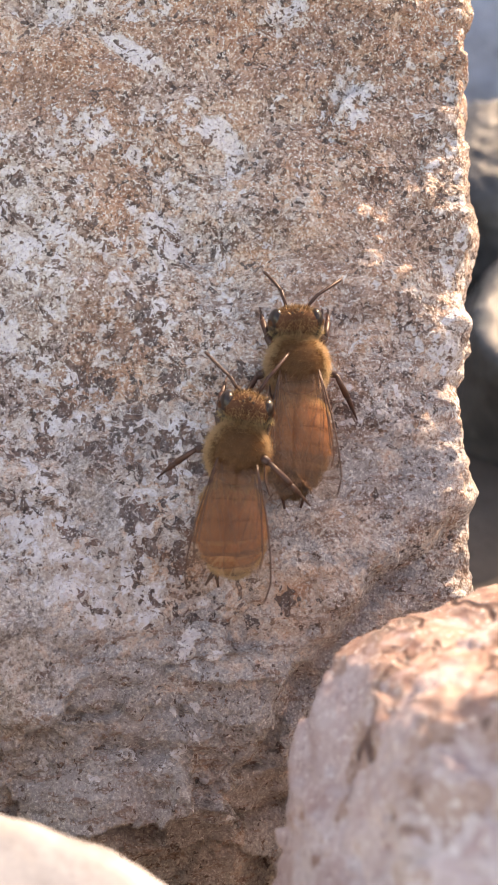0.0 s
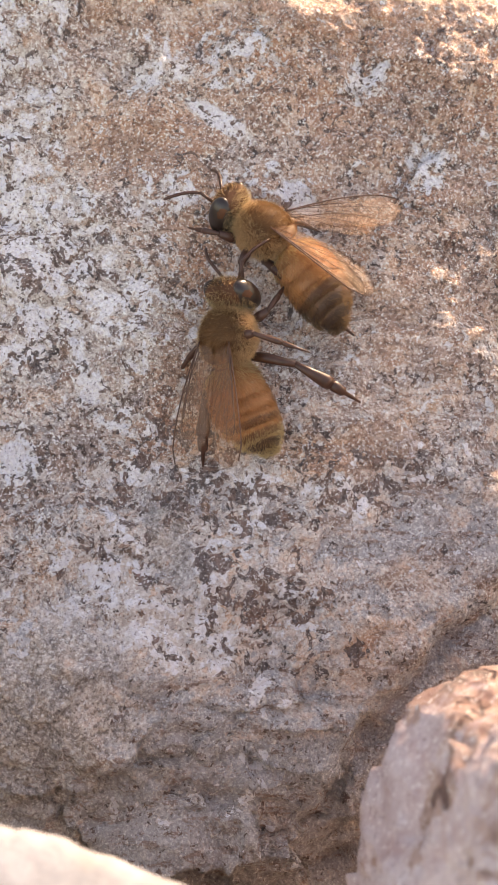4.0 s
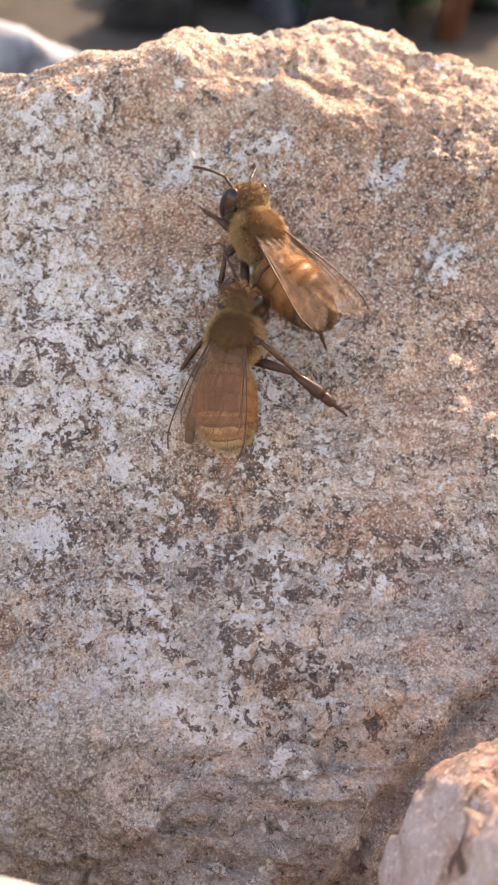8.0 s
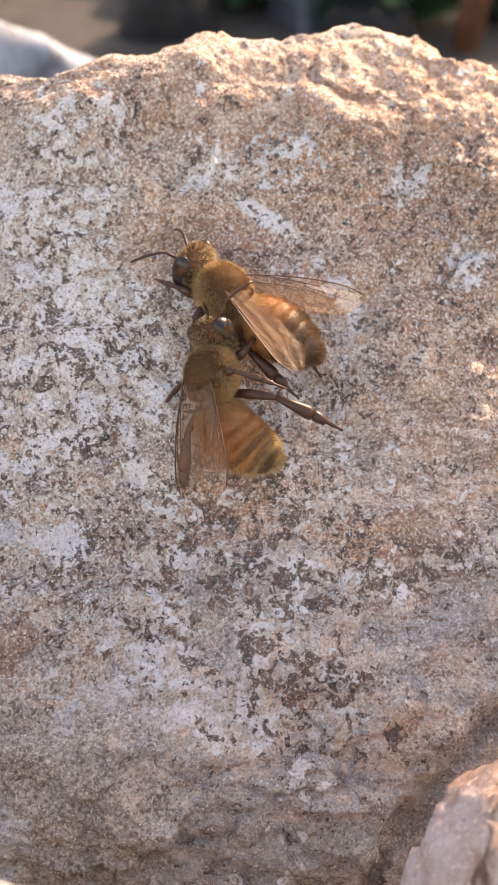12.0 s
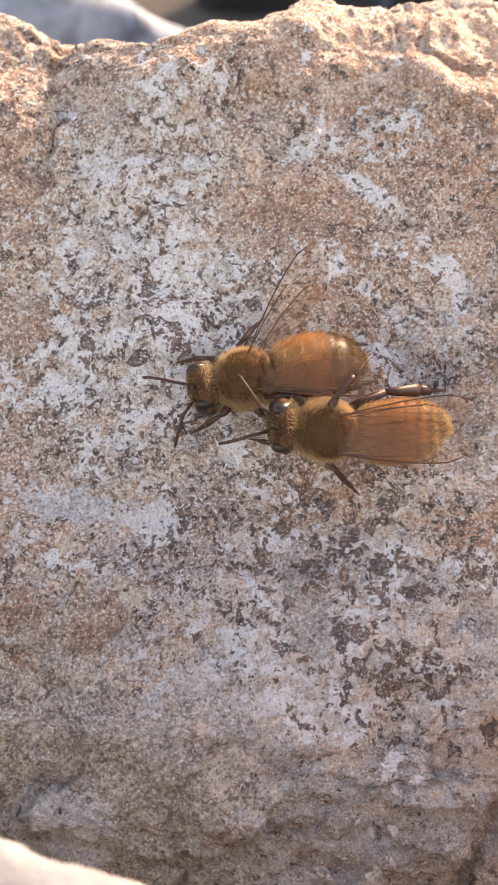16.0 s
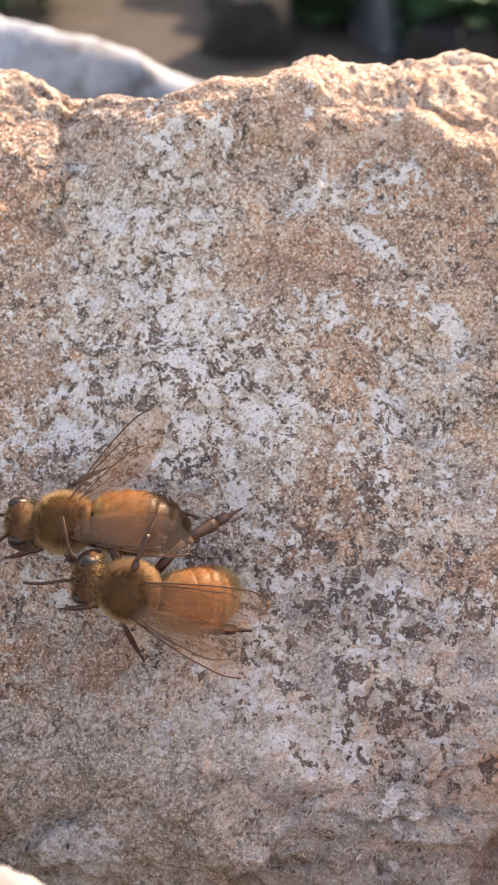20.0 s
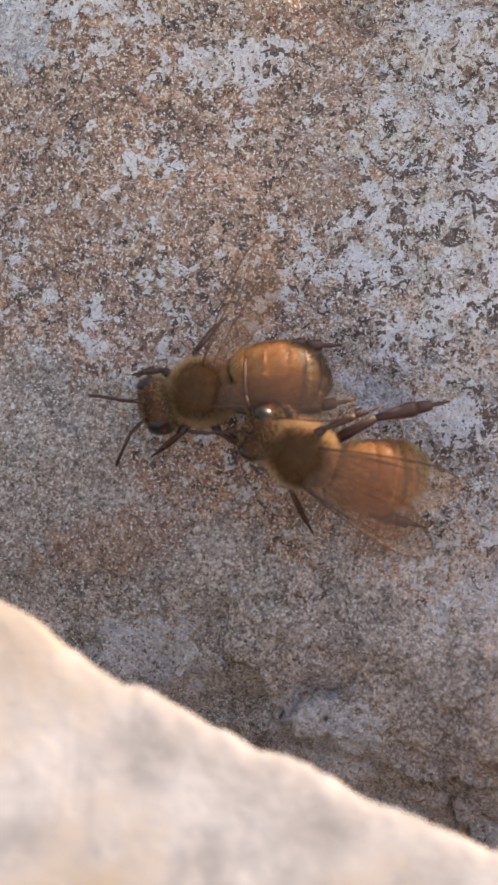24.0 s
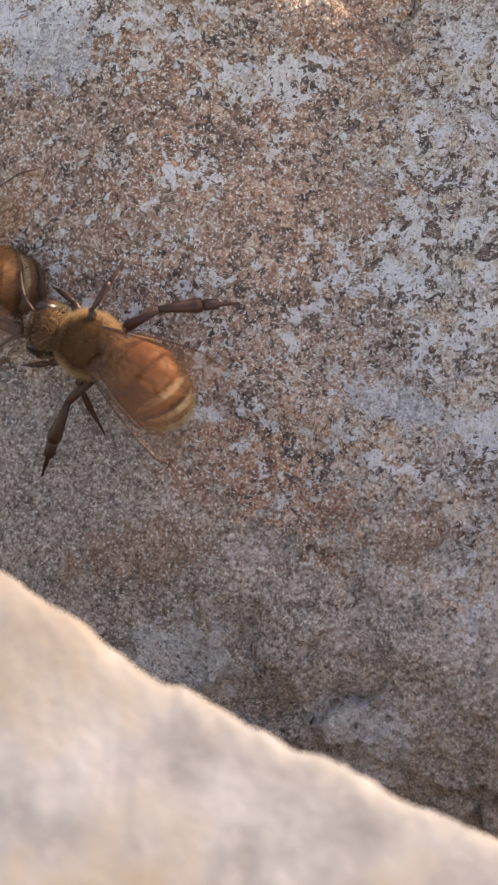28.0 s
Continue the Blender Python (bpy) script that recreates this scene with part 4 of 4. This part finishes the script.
def bee(label, plates):
    root = tagged(new("honey_bee"), label, "bee", "pair of bees")
    # thorax with its coat
    thorax = part("thorax", lambda: ball(1.92, 2.05, 1.7, (0, 0, 2.9), 28, 20, thorax_warp), BACK, root, "olive-brown thorax with a golden coat")
    part("fur", lambda: hairs(on_ball(1.87, 1.99, 1.64, (0, 0, 2.9), 15000, 1, lambda d: 0.02 if d.z > 0.66 and abs(d.y) < 0.62 else 0.3 if d.z > 0.4 and abs(d.y) < 0.75 else 1.0), 0.46, 0.013, 0.5, 2), FUR, thorax, "dense golden hair")
    part("short_fur", lambda: hairs(on_ball(1.90, 2.03, 1.68, (0, 0, 2.9), 6800, 11, lambda d: 1.0 if d.z > 0.38 else 0.0), 0.26, 0.013, 0.5, 12), BROWN_FUR, thorax, "short brown-gold hair on the back")
    part("side_tuft", lambda: hairs(on_ball(1.87, 1.99, 1.64, (0, 0, 2.9), 2200, 41, lambda d: 1.0 if abs(d.x) > 0.55 and -0.35 < d.z < 0.62 else 0.0), 0.56, 0.013, 0.4, 42), TUFT_FUR, thorax, "straw-coloured tufts on the sides")
    part("scutellum", lambda: ball(1.1, 0.45, 0.4, (0, -1.55, 3.95), 16, 10), BACK, thorax)
    part("waist", lambda: tube([(0, -1.6, 2.7), (0, -2.1, 2.65), (0, -2.6, 2.7)], [0.6, 0.42, 0.5], 12), BACK, root)
    # head
    head = part("head", lambda: ball(1.8, 0.98, 1.65, (0, 0, 0), 24, 18, head_warp), FACE_SKIN, root, "dark brown head", pose(0, 2.75 * MM, 2.75 * MM, -18))
    part("hair", lambda: hairs(on_ball(1.7, 0.96, 1.6, (0, 0, 0), 3600, 3, lambda d: 1.0 if abs(d.x) < 0.58 else 0.01), 0.30, 0.015, 0.1, 4), HEAD_FUR, head, "short golden-brown hair")
    part("crown_hair", lambda: hairs(on_ball(1.72, 0.98, 1.62, (0, 0, 0), 520, 23, lambda d: 1.0 if abs(d.x) < 0.66 and (d.z > 0.35 or d.y > 0.3) else 0.0), 0.42, 0.014, -0.1, 24), FUR, head, "upright golden hair")
    part("nape_hair", lambda: hairs(on_ball(1.75, 0.95, 1.55, (0, -0.1, 0), 1600, 25, lambda d: 1.0 if d.y < -0.25 else 0.0), 0.42, 0.014, 0.2, 26), PALE_FUR, head, "pale fringe behind the eyes")
    for s in (-1, 1):
        part("compound_eye", [lambda: ball(0.60, 0.86, 1.42, (-1.24, 0.06, 0.06), 20, 14), lambda: ball(0.60, 0.86, 1.42, (1.24, 0.06, 0.06), 20, 14)][s > 0], EYE, head,
             ["glossy dark compound eye", "glossy dark brown compound eye"][s > 0])
        part("mandible", [lambda: tube([(-0.55, 0.35, -1.3), (-0.45, 0.5, -1.75), (-0.1, 0.6, -2.0)], [0.26, 0.2, 0.08], 8),
                          lambda: tube([(0.55, 0.35, -1.3), (0.45, 0.5, -1.75), (0.1, 0.6, -2.0)], [0.26, 0.2, 0.08], 8)][s > 0], LEG, head, ["reddish mandible", "reddish brown mandible"][s > 0])
    part("labrum", lambda: ball(0.5, 0.25, 0.3, (0, 0.75, -1.35), 12, 8), LEG, head)
    for k, (x, y) in enumerate(((-0.3, 0.0), (0.3, 0.0), (0.0, 0.25))):
        part("ocellus", lambda: ball(0.13, 0.13, 0.13, (0, 0, 0), 10, 8), EYE, head, "", pose(x * MM, y * MM, 1.52 * MM))
    feelers = []
    for s in (-1, 1):
        f = part("antenna", lambda: tube([(0, 0, 0), (0, 0.75, 0.12), (0, 1.55, 0.2)], [0.13, 0.11, 0.12], 8), LEG, root, "elbowed dark antenna", pose(0.45 * s * MM, 3.55 * MM, 2.75 * MM, 12, 0, -s * 28))
        part("flagellum", lambda: tube([(0, 0.26 * i, -0.011 * i * i) for i in range(10)], [0.1 if i % 2 else 0.118 for i in range(9)] + [0.07], 8), LEG, f, "", pose(0, 1.5 * MM, 0.2 * MM, -22, 0, -s * 14))
        feelers.append(f)
    # abdomen
    belly = part("abdomen", ring_plate(0.0, 0.17, 0.02), AMBER, root, "amber abdomen in overlapping rings", pose(0, -1.95 * MM, 2.7 * MM))
    part("fuzz", belly_hairs(0.0, 0.15, 5), AMBER_FUR, belly, "short amber hair", None, "base")
    rings = []
    for k, (s0, s1, mat, tag) in enumerate(plates):
        plate = part("ring_plate", ring_plate(s0, s1, 0.045), mat, belly, tag)
        rings.append((k, plate, part("fuzz", belly_hairs(s0, min(s1, 0.99), 30 + k), AMBER_FUR if k < 2 or plates is BANDED and k < 3 else DUSK_FUR if plates is PLAIN else PALE_FUR, belly, "short dusky hair" if plates is PLAIN and k > 1 else "pale hair in bands" if k > 2 else "short amber hair", None, k)))
    part("base_fur", base_hairs, PALE_FUR, belly, "pale hair at the base of the abdomen")
    # wings
    wings = []
    for s in (-1, 1):
        fore = part("fore_wing", membrane(8.6, 2.9, s), WING, root, ["clear left fore wing", "clear right fore wing"][s > 0], pose(1.25 * s * MM, -0.5 * MM, 4.35 * MM))
        for k, line in enumerate(FORE_VEINS):
            part("vein", vein(8.6, 2.9, s, *line), VEIN, fore, "", None, (s, k))
        hind = part("hind_wing", membrane(6.0, 2.1, s), WING, root, ["clear left hind wing", "clear right hind wing"][s > 0], pose(1.2 * s * MM, -1.2 * MM, 4.3 * MM))
        for k, line in enumerate(HIND_VEINS):
            part("vein", vein(6.0, 2.1, s, *line), VEIN, hind, "", None, (s, k))
        wings.append((s, fore, hind))
    # legs: hip, then out, up and down to the stone
    legs = []
    for s in (-1, 1):
        for kind, y, base, r in (("front_leg", 1.2, 42, 0.62), ("middle_leg", 0.0, -10, 0.82), ("hind_leg", -1.2, -66, 1.62)):
            hind, own = kind == "hind_leg", ["left", "right"][s > 0]
            turn = (1 if kind == "front_leg" else -1) * s
            knee = Vector((1.9 * r, 0.15 * turn, 0.85))
            bow = 0.55 if hind else 1.3
            ankle = knee + Vector((1.5 * r, bow * r * turn, -1.15))
            toe = ankle + Vector((1.3 * r, bow * r * turn, -1.2))
            leg = part(kind, leg_piece([(0, 0, 0), (0.7 * r, 0, 0.45), tuple(knee)], [0.3, 0.36, 0.24]), LEG, root, "reddish brown " + own + " leg", pose(1.1 * s * MM, y * MM, 1.75 * MM, 0, 0, 0))
            part("tibia", leg_piece([tuple(knee), tuple(knee.lerp(ankle, 0.45)), tuple(knee.lerp(ankle, 0.85)), tuple(ankle)], [0.15, 0.25, 0.35, 0.33] if hind else [0.14, 0.19, 0.22, 0.19], 1.4 if hind else 1.0), LEG, leg,
                 ("broad dark shin of the " if hind else "slender shin of the ") + own + " " + kind.replace("_", " "))
            part("tarsus", leg_piece([tuple(ankle.lerp(toe, f)) for f in (0.0, 0.08, 0.42, 0.48, 0.72, 0.76, 1.0)], [0.18, 0.30, 0.27, 0.12, 0.11, 0.08, 0.06] if hind else [0.13, 0.17, 0.15, 0.09, 0.09, 0.07, 0.05], 1.3 if hind else 1.0), LEG, leg,
                 "reddish foot of the " + own + " " + kind.replace("_", " "))
            legs.append((s, kind, base, leg))
    return {"root": root, "belly": belly, "wings": wings, "legs": legs, "feelers": feelers, "rings": rings, "head": head}


ground()
cut_stone("pale_stone", PALE, (-52, 138, 14), [((-25, 112, 50.4), (0.24, 0.45, 0.85)), ((-25, 110, 42), (0.2, -0.95, 0.2)), ((0, 114, 44.6), (0.6, 0.3, 0.75)),
          ((-100, 140, 20), (-1, 0, 0)), ((-52, 175, 20), (0, 1, 0.2)), ((-52, 138, -3), (0, 0, -1))], 12, 401, "pale blue-grey stone behind the big one", (1.0, 0.6, 0.2), 60, 12.0, Matrix.Identity(4))
# Some BLACK stones are added only to fill the dark background and a black gap.
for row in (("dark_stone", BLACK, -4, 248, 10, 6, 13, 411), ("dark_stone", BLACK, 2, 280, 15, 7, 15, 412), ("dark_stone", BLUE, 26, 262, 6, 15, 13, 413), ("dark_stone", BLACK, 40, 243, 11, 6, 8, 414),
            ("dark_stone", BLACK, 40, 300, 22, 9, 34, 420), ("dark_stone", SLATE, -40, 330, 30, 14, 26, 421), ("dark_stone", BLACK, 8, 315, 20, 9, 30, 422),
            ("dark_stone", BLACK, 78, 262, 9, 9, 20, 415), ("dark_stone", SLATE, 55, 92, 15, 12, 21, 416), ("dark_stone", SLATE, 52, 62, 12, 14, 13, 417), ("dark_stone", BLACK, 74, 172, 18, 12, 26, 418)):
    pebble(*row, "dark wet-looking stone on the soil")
pebble("pale_stone", PALE, 68, 132, 18, 14, 24, 419, "pale grey stone on the soil")
stick(61, 240, 70, 20)
for x, y, k in ((11, 265, 1), (18, 268, 2), (36, 253, 3), (43, 257, 4), (51, 253, 5), (56, 263, 6), (-54, 276, 7), (-64, 272, 8), (72, 262, 9), (46, 266, 10)):
    weed(x, y, k)

lead = bee("golden-brown honey bee with spread wings gripped on the stone", PLAIN)
follow = bee("amber honey bee clinging to the other bee", BANDED)


# ---- motion ----
# seconds, place of the thorax on the face (x, z in mm), heading (degrees to the left of straight up), roll to its right,
# sideways turn of the abdomen, its downward curl at each ring, how far it is raised at the waist
LEAD = [
    (0, 14.5, 9.3, -2, 0, -5, -1, 0),
    (0.5, 15.0, 9.8, 13, 12, -22, 2, -10),
    (1, 13.5, 10.1, 33, 25, -40, 5, -20),
    (1.5, 11.3, 12.8, 32, 24, -28, 5, -8),
    (2, 9.3, 15.4, 43, 22, -15, 5, 5),
    (2.5, 6.7, 18.6, 54, 28, -20, 0, -10),
    (3, 8.3, 21.6, 37, 35, -25, -4, -25),
    (3.5, 8.4, 22.5, 46, 36, -20, -4, -21),
    (5.5, 5.2, 24.8, 58, 38, 0, -4, -4),
    (6, 6.1, 26.2, 32, 38, 5, -4, 0),
    (6.5, 4.2, 27.8, 49, 40, 12, -4, 8),
    (7, 4.2, 28.3, 43, 42, 20, -4, 15),
    (7.5, 6.5, 27.9, 26, 34, 22, -2, 15),
    (8, 5.9, 28.9, 19, 25, 25, -1, 15),
    (8.5, 6.7, 29.4, 29, 28, 20, 0, 15),
    (9, 5.6, 28.5, 46, 32, 15, 2, 15),
    (9.5, 6.0, 29.3, 38, 36, 12, 0, 15),
    (10, 3.5, 28.9, 48, 40, 10, -1, 15),
    (10.5, 1.7, 27.7, 45, 35, 15, -2, 15),
    (11, 2.4, 27.4, 43, 30, 20, -4, 15),
    (11.5, 2.3, 26.5, 37, 28, 15, -4, 12),
    (13.5, -0.7, 22.3, 90, 22, -5, -2, 2),
    (14, -0.9, 22.2, 84, 20, -10, -1, 0),
    (14.5, -2.0, 20.4, 95, 14, -5, 2, 5),
    (15, -3.0, 17.6, 107, 8, 0, 5, 10),
    (15.5, -3.0, 17.5, 107, 5, -2, 4, 8),
    (16, -3.6, 17.2, 105, 2, -5, 2, 5),
    (16.5, -3.9, 16.6, 99, 1, -2, -1, 0),
    (17, -3.6, 16.1, 105, 0, 0, -4, -5),
    (17.5, -4.6, 13.9, 118, 0, -18, 2, 2),
    (18, -6.5, 12.5, 118, 0, -35, 8, 10),
    (18.5, -9.5, 11.6, 122, 2, -18, 11, 10),
    (19, -12.7, 11.3, 96, 5, 0, 14, 10),
    (19.5, -13.7, 12.9, 82, 2, -2, 6, 5),
    (20, -16.1, 10.0, 93, 0, -5, -1, 0),
    (20.5, -17.3, 8.9, 107, 0, -5, -2, 0),
    (21, -18.6, 7.1, 102, 0, -5, -4, 0),
    (21.5, -19.9, 7.8, 108, 2, -12, -4, -2),
    (22, -22.2, 8.7, 100, 5, -20, -4, -5),
    (22.5, -22.2, 8.9, 89, 4, -18, -1, -2),
    (24.5, -26.0, 7.0, 118, 1, -12, 11, 12),
    (25, -26.8, 8.1, 109, 0, -10, 14, 15),
    (25.5, -29.1, 9.0, 88, -2, -15, 14, 12),
    (26, -30.4, 8.2, 97, -5, -20, 14, 10),
    (26.5, -33.7, 10.1, 72, -2, -15, 14, 15),
    (27, -37.5, 12.0, 91, 0, -10, 14, 20),
    (27.5, -42.3, 13.3, 82, 0, 2, 14, 20),
    (28, -46.4, 13.3, 82, 0, 15, 14, 20),
]
FOLLOW = [
    (0, 10.3, 4.1, -14, 0, 15, 5, 5),
    (0.5, 9.3, 4.6, -11, -19, 22, 2, -10),
    (1, 7.1, 4.7, -12, -38, 30, -1, -25),
    (1.5, 7.9, 6.6, 19, -39, 28, -2, -28),
    (2, 6.3, 8.4, -0, -40, 25, -4, -30),
    (2.5, 3.8, 12.0, 8, -38, 18, -4, -22),
    (3, 4.7, 16.0, 1, -35, 10, -4, -15),
    (3.5, 5.6, 15.7, -6, -38, 14, -4, -20),
    (5.5, 2.9, 17.1, -3, -48, 31, -2, -40),
    (6, 2.5, 19.8, -9, -50, 35, -1, -45),
    (6.5, 2.6, 21.7, -16, -29, 25, -2, -28),
    (7, 4.0, 22.1, -4, -8, 15, -4, -10),
    (7.5, 5.4, 21.0, -20, -12, 12, 2, 0),
    (8, 4.1, 21.5, -13, -15, 10, 8, 10),
    (8.5, 5.4, 23.7, -15, -14, 18, 2, 0),
    (9, 4.3, 21.5, -6, -12, 25, -4, -10),
    (9.5, 2.9, 22.4, 2, -35, 22, -4, -25),
    (10, 1.2, 22.2, -1, -58, 20, -4, -40),
    (10.5, 0.9, 21.2, -0, -55, 28, -2, -42),
    (11, 0.5, 20.8, -9, -52, 35, -1, -45),
    (11.5, 0.9, 19.9, -11, -47, 34, -1, -40),
    (13.5, 1.6, 17.9, 42, -27, 31, -1, -20),
    (14, 2.1, 16.5, 41, -22, 30, -1, -15),
    (14.5, 1.7, 15.4, 57, -31, 25, -2, -20),
    (15, 1.6, 13.1, 72, -40, 20, -4, -25),
    (15.5, 1.7, 13.1, 83, -31, 15, -4, -15),
    (16, 1.3, 13.5, 87, -22, 10, -4, -5),
    (16.5, 1.6, 13.1, 84, -17, 12, -4, -8),
    (17, 2.8, 13.9, 73, -12, 15, -4, -10),
    (17.5, 2.0, 11.3, 92, -18, 15, -4, -8),
    (18, -0.1, 9.2, 88, -25, 15, -4, -5),
    (18.5, -2.8, 7.9, 96, -22, 20, -1, -5),
    (19, -8.5, 7.8, 81, -20, 25, 2, -5),
    (19.5, -9.9, 9.4, 76, -22, 20, 2, -12),
    (20, -11.8, 5.4, 74, -24, 15, 2, -20),
    (20.5, -11.5, 7.0, 70, -17, 10, 4, -8),
    (21, -12.8, 4.9, 82, -10, 5, 5, 5),
    (21.5, -13.7, 4.9, 78, -15, 12, 4, 0),
    (22, -18.1, 4.0, 69, -20, 20, 2, -5),
    (22.5, -18.2, 4.3, 57, -20, 21, 2, -8),
    (24.5, -19.2, 4.4, 71, -20, 24, 2, -18),
    (25, -20.0, 4.6, 70, -20, 25, 2, -20),
    (25.5, -23.6, 3.4, 60, -20, 10, 8, -10),
    (26, -23.1, 3.7, 61, -20, -5, 14, 0),
    (26.5, -24.0, 5.1, 72, -10, -15, 8, 2),
    (27, -27.2, 8.5, 75, 0, -25, 2, 5),
    (27.5, -31.8, 7.6, 58, -4, -30, 8, 10),
    (28, -34.7, 9.5, 78, -8, -35, 14, 15),
]
# seconds, how far the left and the right wings stand off the body
LEAD_WINGS = [(0, 2, 3), (0.5, 6, 40), (2, 8, 60), (3.5, 8, 55), (5.5, 8, 40), (7, 6, 45), (8, 2, 10), (10, 10, 40), (11.5, 20, 30), (13.5, 14, 26), (15, 10, 40), (18, 14, 55), (19, 10, 42),
              (21, 6, 36), (22.5, 4, 12), (24.5, 16, 55), (25.5, 10, 20), (26.5, 14, 24), (27, 26, 42), (28, 26, 40)]
FOLLOW_WINGS = [(0, 4, 5), (1, 4, 10), (3, 4, 8), (5.5, 0, 14), (7, 4, 6), (8, 6, 4), (10, -4, 14), (11.5, -6, 10), (13.5, 0, 8), (15, -4, 8), (17, 0, 6), (18, 20, 8), (19, 14, 6), (20, 9, 6),
                (22, 2, 8), (25, 6, 8), (26, 6, 8), (27, 16, 10), (28, 12, 10)]


def on_face(x, z, yaw, lift, pitch, lean):
    y = float(sag(x, z)) - lift
    up = pose(0, 0, 2.9 * MM)
    return FACE @ pose(x * MM, y * MM, z * MM, 90, 0, 0) @ pose(0, 0, 0, 0, 0, yaw) @ pose(0, 0, 0, pitch) @ up @ pose(0, 0, 0, 0, lean) @ up.inverted()


def hinged(k, turn, curl):
    """Pose of ring k in the abdomen's space, when every ring before it bends by the same turn and curl."""
    m = Matrix.Identity(4)
    for s in JOINTS[:k + 1]:
        at = pose(0, -s * TAIL * MM, bend(s) * MM)
        m = m @ at @ pose(0, 0, 0, curl, 0, 0.22 * turn) @ at.inverted()
    return m


def wing_rows(s, table, hind, body):
    rows = []
    for t, left, right in table:
        a = left if s < 0 else right
        a = a * (0.8 if hind else 1.0)
        y, z = (-1.2, 4.3) if hind else (-0.5, 4.35)
        rows.append((t, pose(1.25 * s * MM, y * MM, z * MM, -11 - a * 0.03, 0, s * a + 0.35 * float(np.interp(t, [r[0] for r in body], [r[5] for r in body])))))
    return rows


def crawl(bug, table, wing_table, lift, pitch, grip, phase, hind_right, hind_left, head_table):
    walk(bug["root"], [(r[0], on_face(r[1], r[2], r[3], float(np.interp(r[0], *lift)), float(np.interp(r[0], *pitch)), r[4])) for r in table])
    walk(bug["belly"], [(r[0], pose(0, -1.95 * MM, 2.7 * MM, -r[7], 0, 0.5 * r[5])) for r in table])
    for k, plate, fuzz in bug["rings"]:
        rows = [(r[0], hinged(k, r[5], r[6])) for r in table]
        walk(plate, rows)
        walk(fuzz, rows)
    walk(bug["head"], [(t, pose(0, 2.75 * MM, 2.75 * MM, -18 + nod, 0, side)) for t, nod, side in head_table])
    for s, fore, hind in bug["wings"]:
        walk(fore, wing_rows(s, wing_table, False, table))
        walk(hind, wing_rows(s, wing_table, True, table))
    steps = [k * 0.25 for k in range(113)]
    for k, (s, kind, base, leg) in enumerate(bug["legs"]):
        y = {"front_leg": 1.2, "middle_leg": 0.0, "hind_leg": -1.2}[kind]
        flip = 0 if s > 0 else 180
        rows = []
        for t in steps:
            swing = 13 * math.sin(2 * math.pi * (0.62 * t + phase + (k % 2) * 0.5 + k * 0.13)) + 5 * math.sin(2.1 * t + k)
            if kind == "hind_leg" and s > 0:
                swing = swing * 0.35 + float(np.interp(t, *hind_right))
            if kind == "hind_leg" and s < 0:
                swing = swing * 0.35 + float(np.interp(t, *hind_left))
            yaw = (base + swing) if s > 0 else 180 - (base + swing)
            lift_leg = grip if s > 0 and kind == "middle_leg" else 0
            lean = float(np.interp(t, [r[0] for r in table], [r[4] for r in table]))
            rows.append((t, pose(1.1 * s * MM, y * MM, (1.75 + lift_leg * 0.03) * MM) @ pose(0, 0, 0, 0, -0.8 * lean) @ pose(0, 0, 0, 0, -lift_leg, yaw + lift_leg * 0.6)))
        walk(leg, rows)
    for s, f in zip((-1, 1), bug["feelers"]):
        walk(f, [(t, pose(0.45 * s * MM, 3.55 * MM, 2.75 * MM, 10 + 8 * math.sin(1.9 * t + s + phase * 5), 0, -s * (30 + 14 * math.sin(1.4 * t + 2 * s + phase * 9)))) for t in steps])


def motions():
    crawl(lead, LEAD, LEAD_WINGS, ((0, 28), (0, 0)), ((0, 28), (0, 0)), 0, 0.0, ((0, 1, 2, 6, 12, 14, 28), (-18, 4, 4, 0, 0, -14, -10)), ((0, 1, 14, 28), (-18, 0, -10, 0)), ((0, 0, 0), (28, 0, 0)))
    crawl(follow, FOLLOW, FOLLOW_WINGS, ((0, 1, 3, 12, 16, 26, 27, 28), (2.0, 1.4, 0.8, 0.8, 1.5, 1.5, 0.4, 0.4)), ((0, 26, 27, 28), (9, 9, 0, 0)), 34, 0.37,
          ((0, 1, 2, 3, 6, 7, 8, 9, 10, 11, 14, 15, 16, 18, 20, 22, 25, 26, 27, 28), (-18, 74, 68, 60, 60, 47, 62, 48, 72, 76, 50, 20, 6, 49, 47, 50, 30, 60, 6, 28)),
          ((0, 1, 5, 13, 14, 25, 26, 27, 28), (-20, -10, 0, 0, -18, -14, 20, 88, 95)), ((0, 0, 0), (7, 0, 0), (8, 0, -20), (9, 0, 0), (13, 0, 10), (28, 0, 5)))


motions()
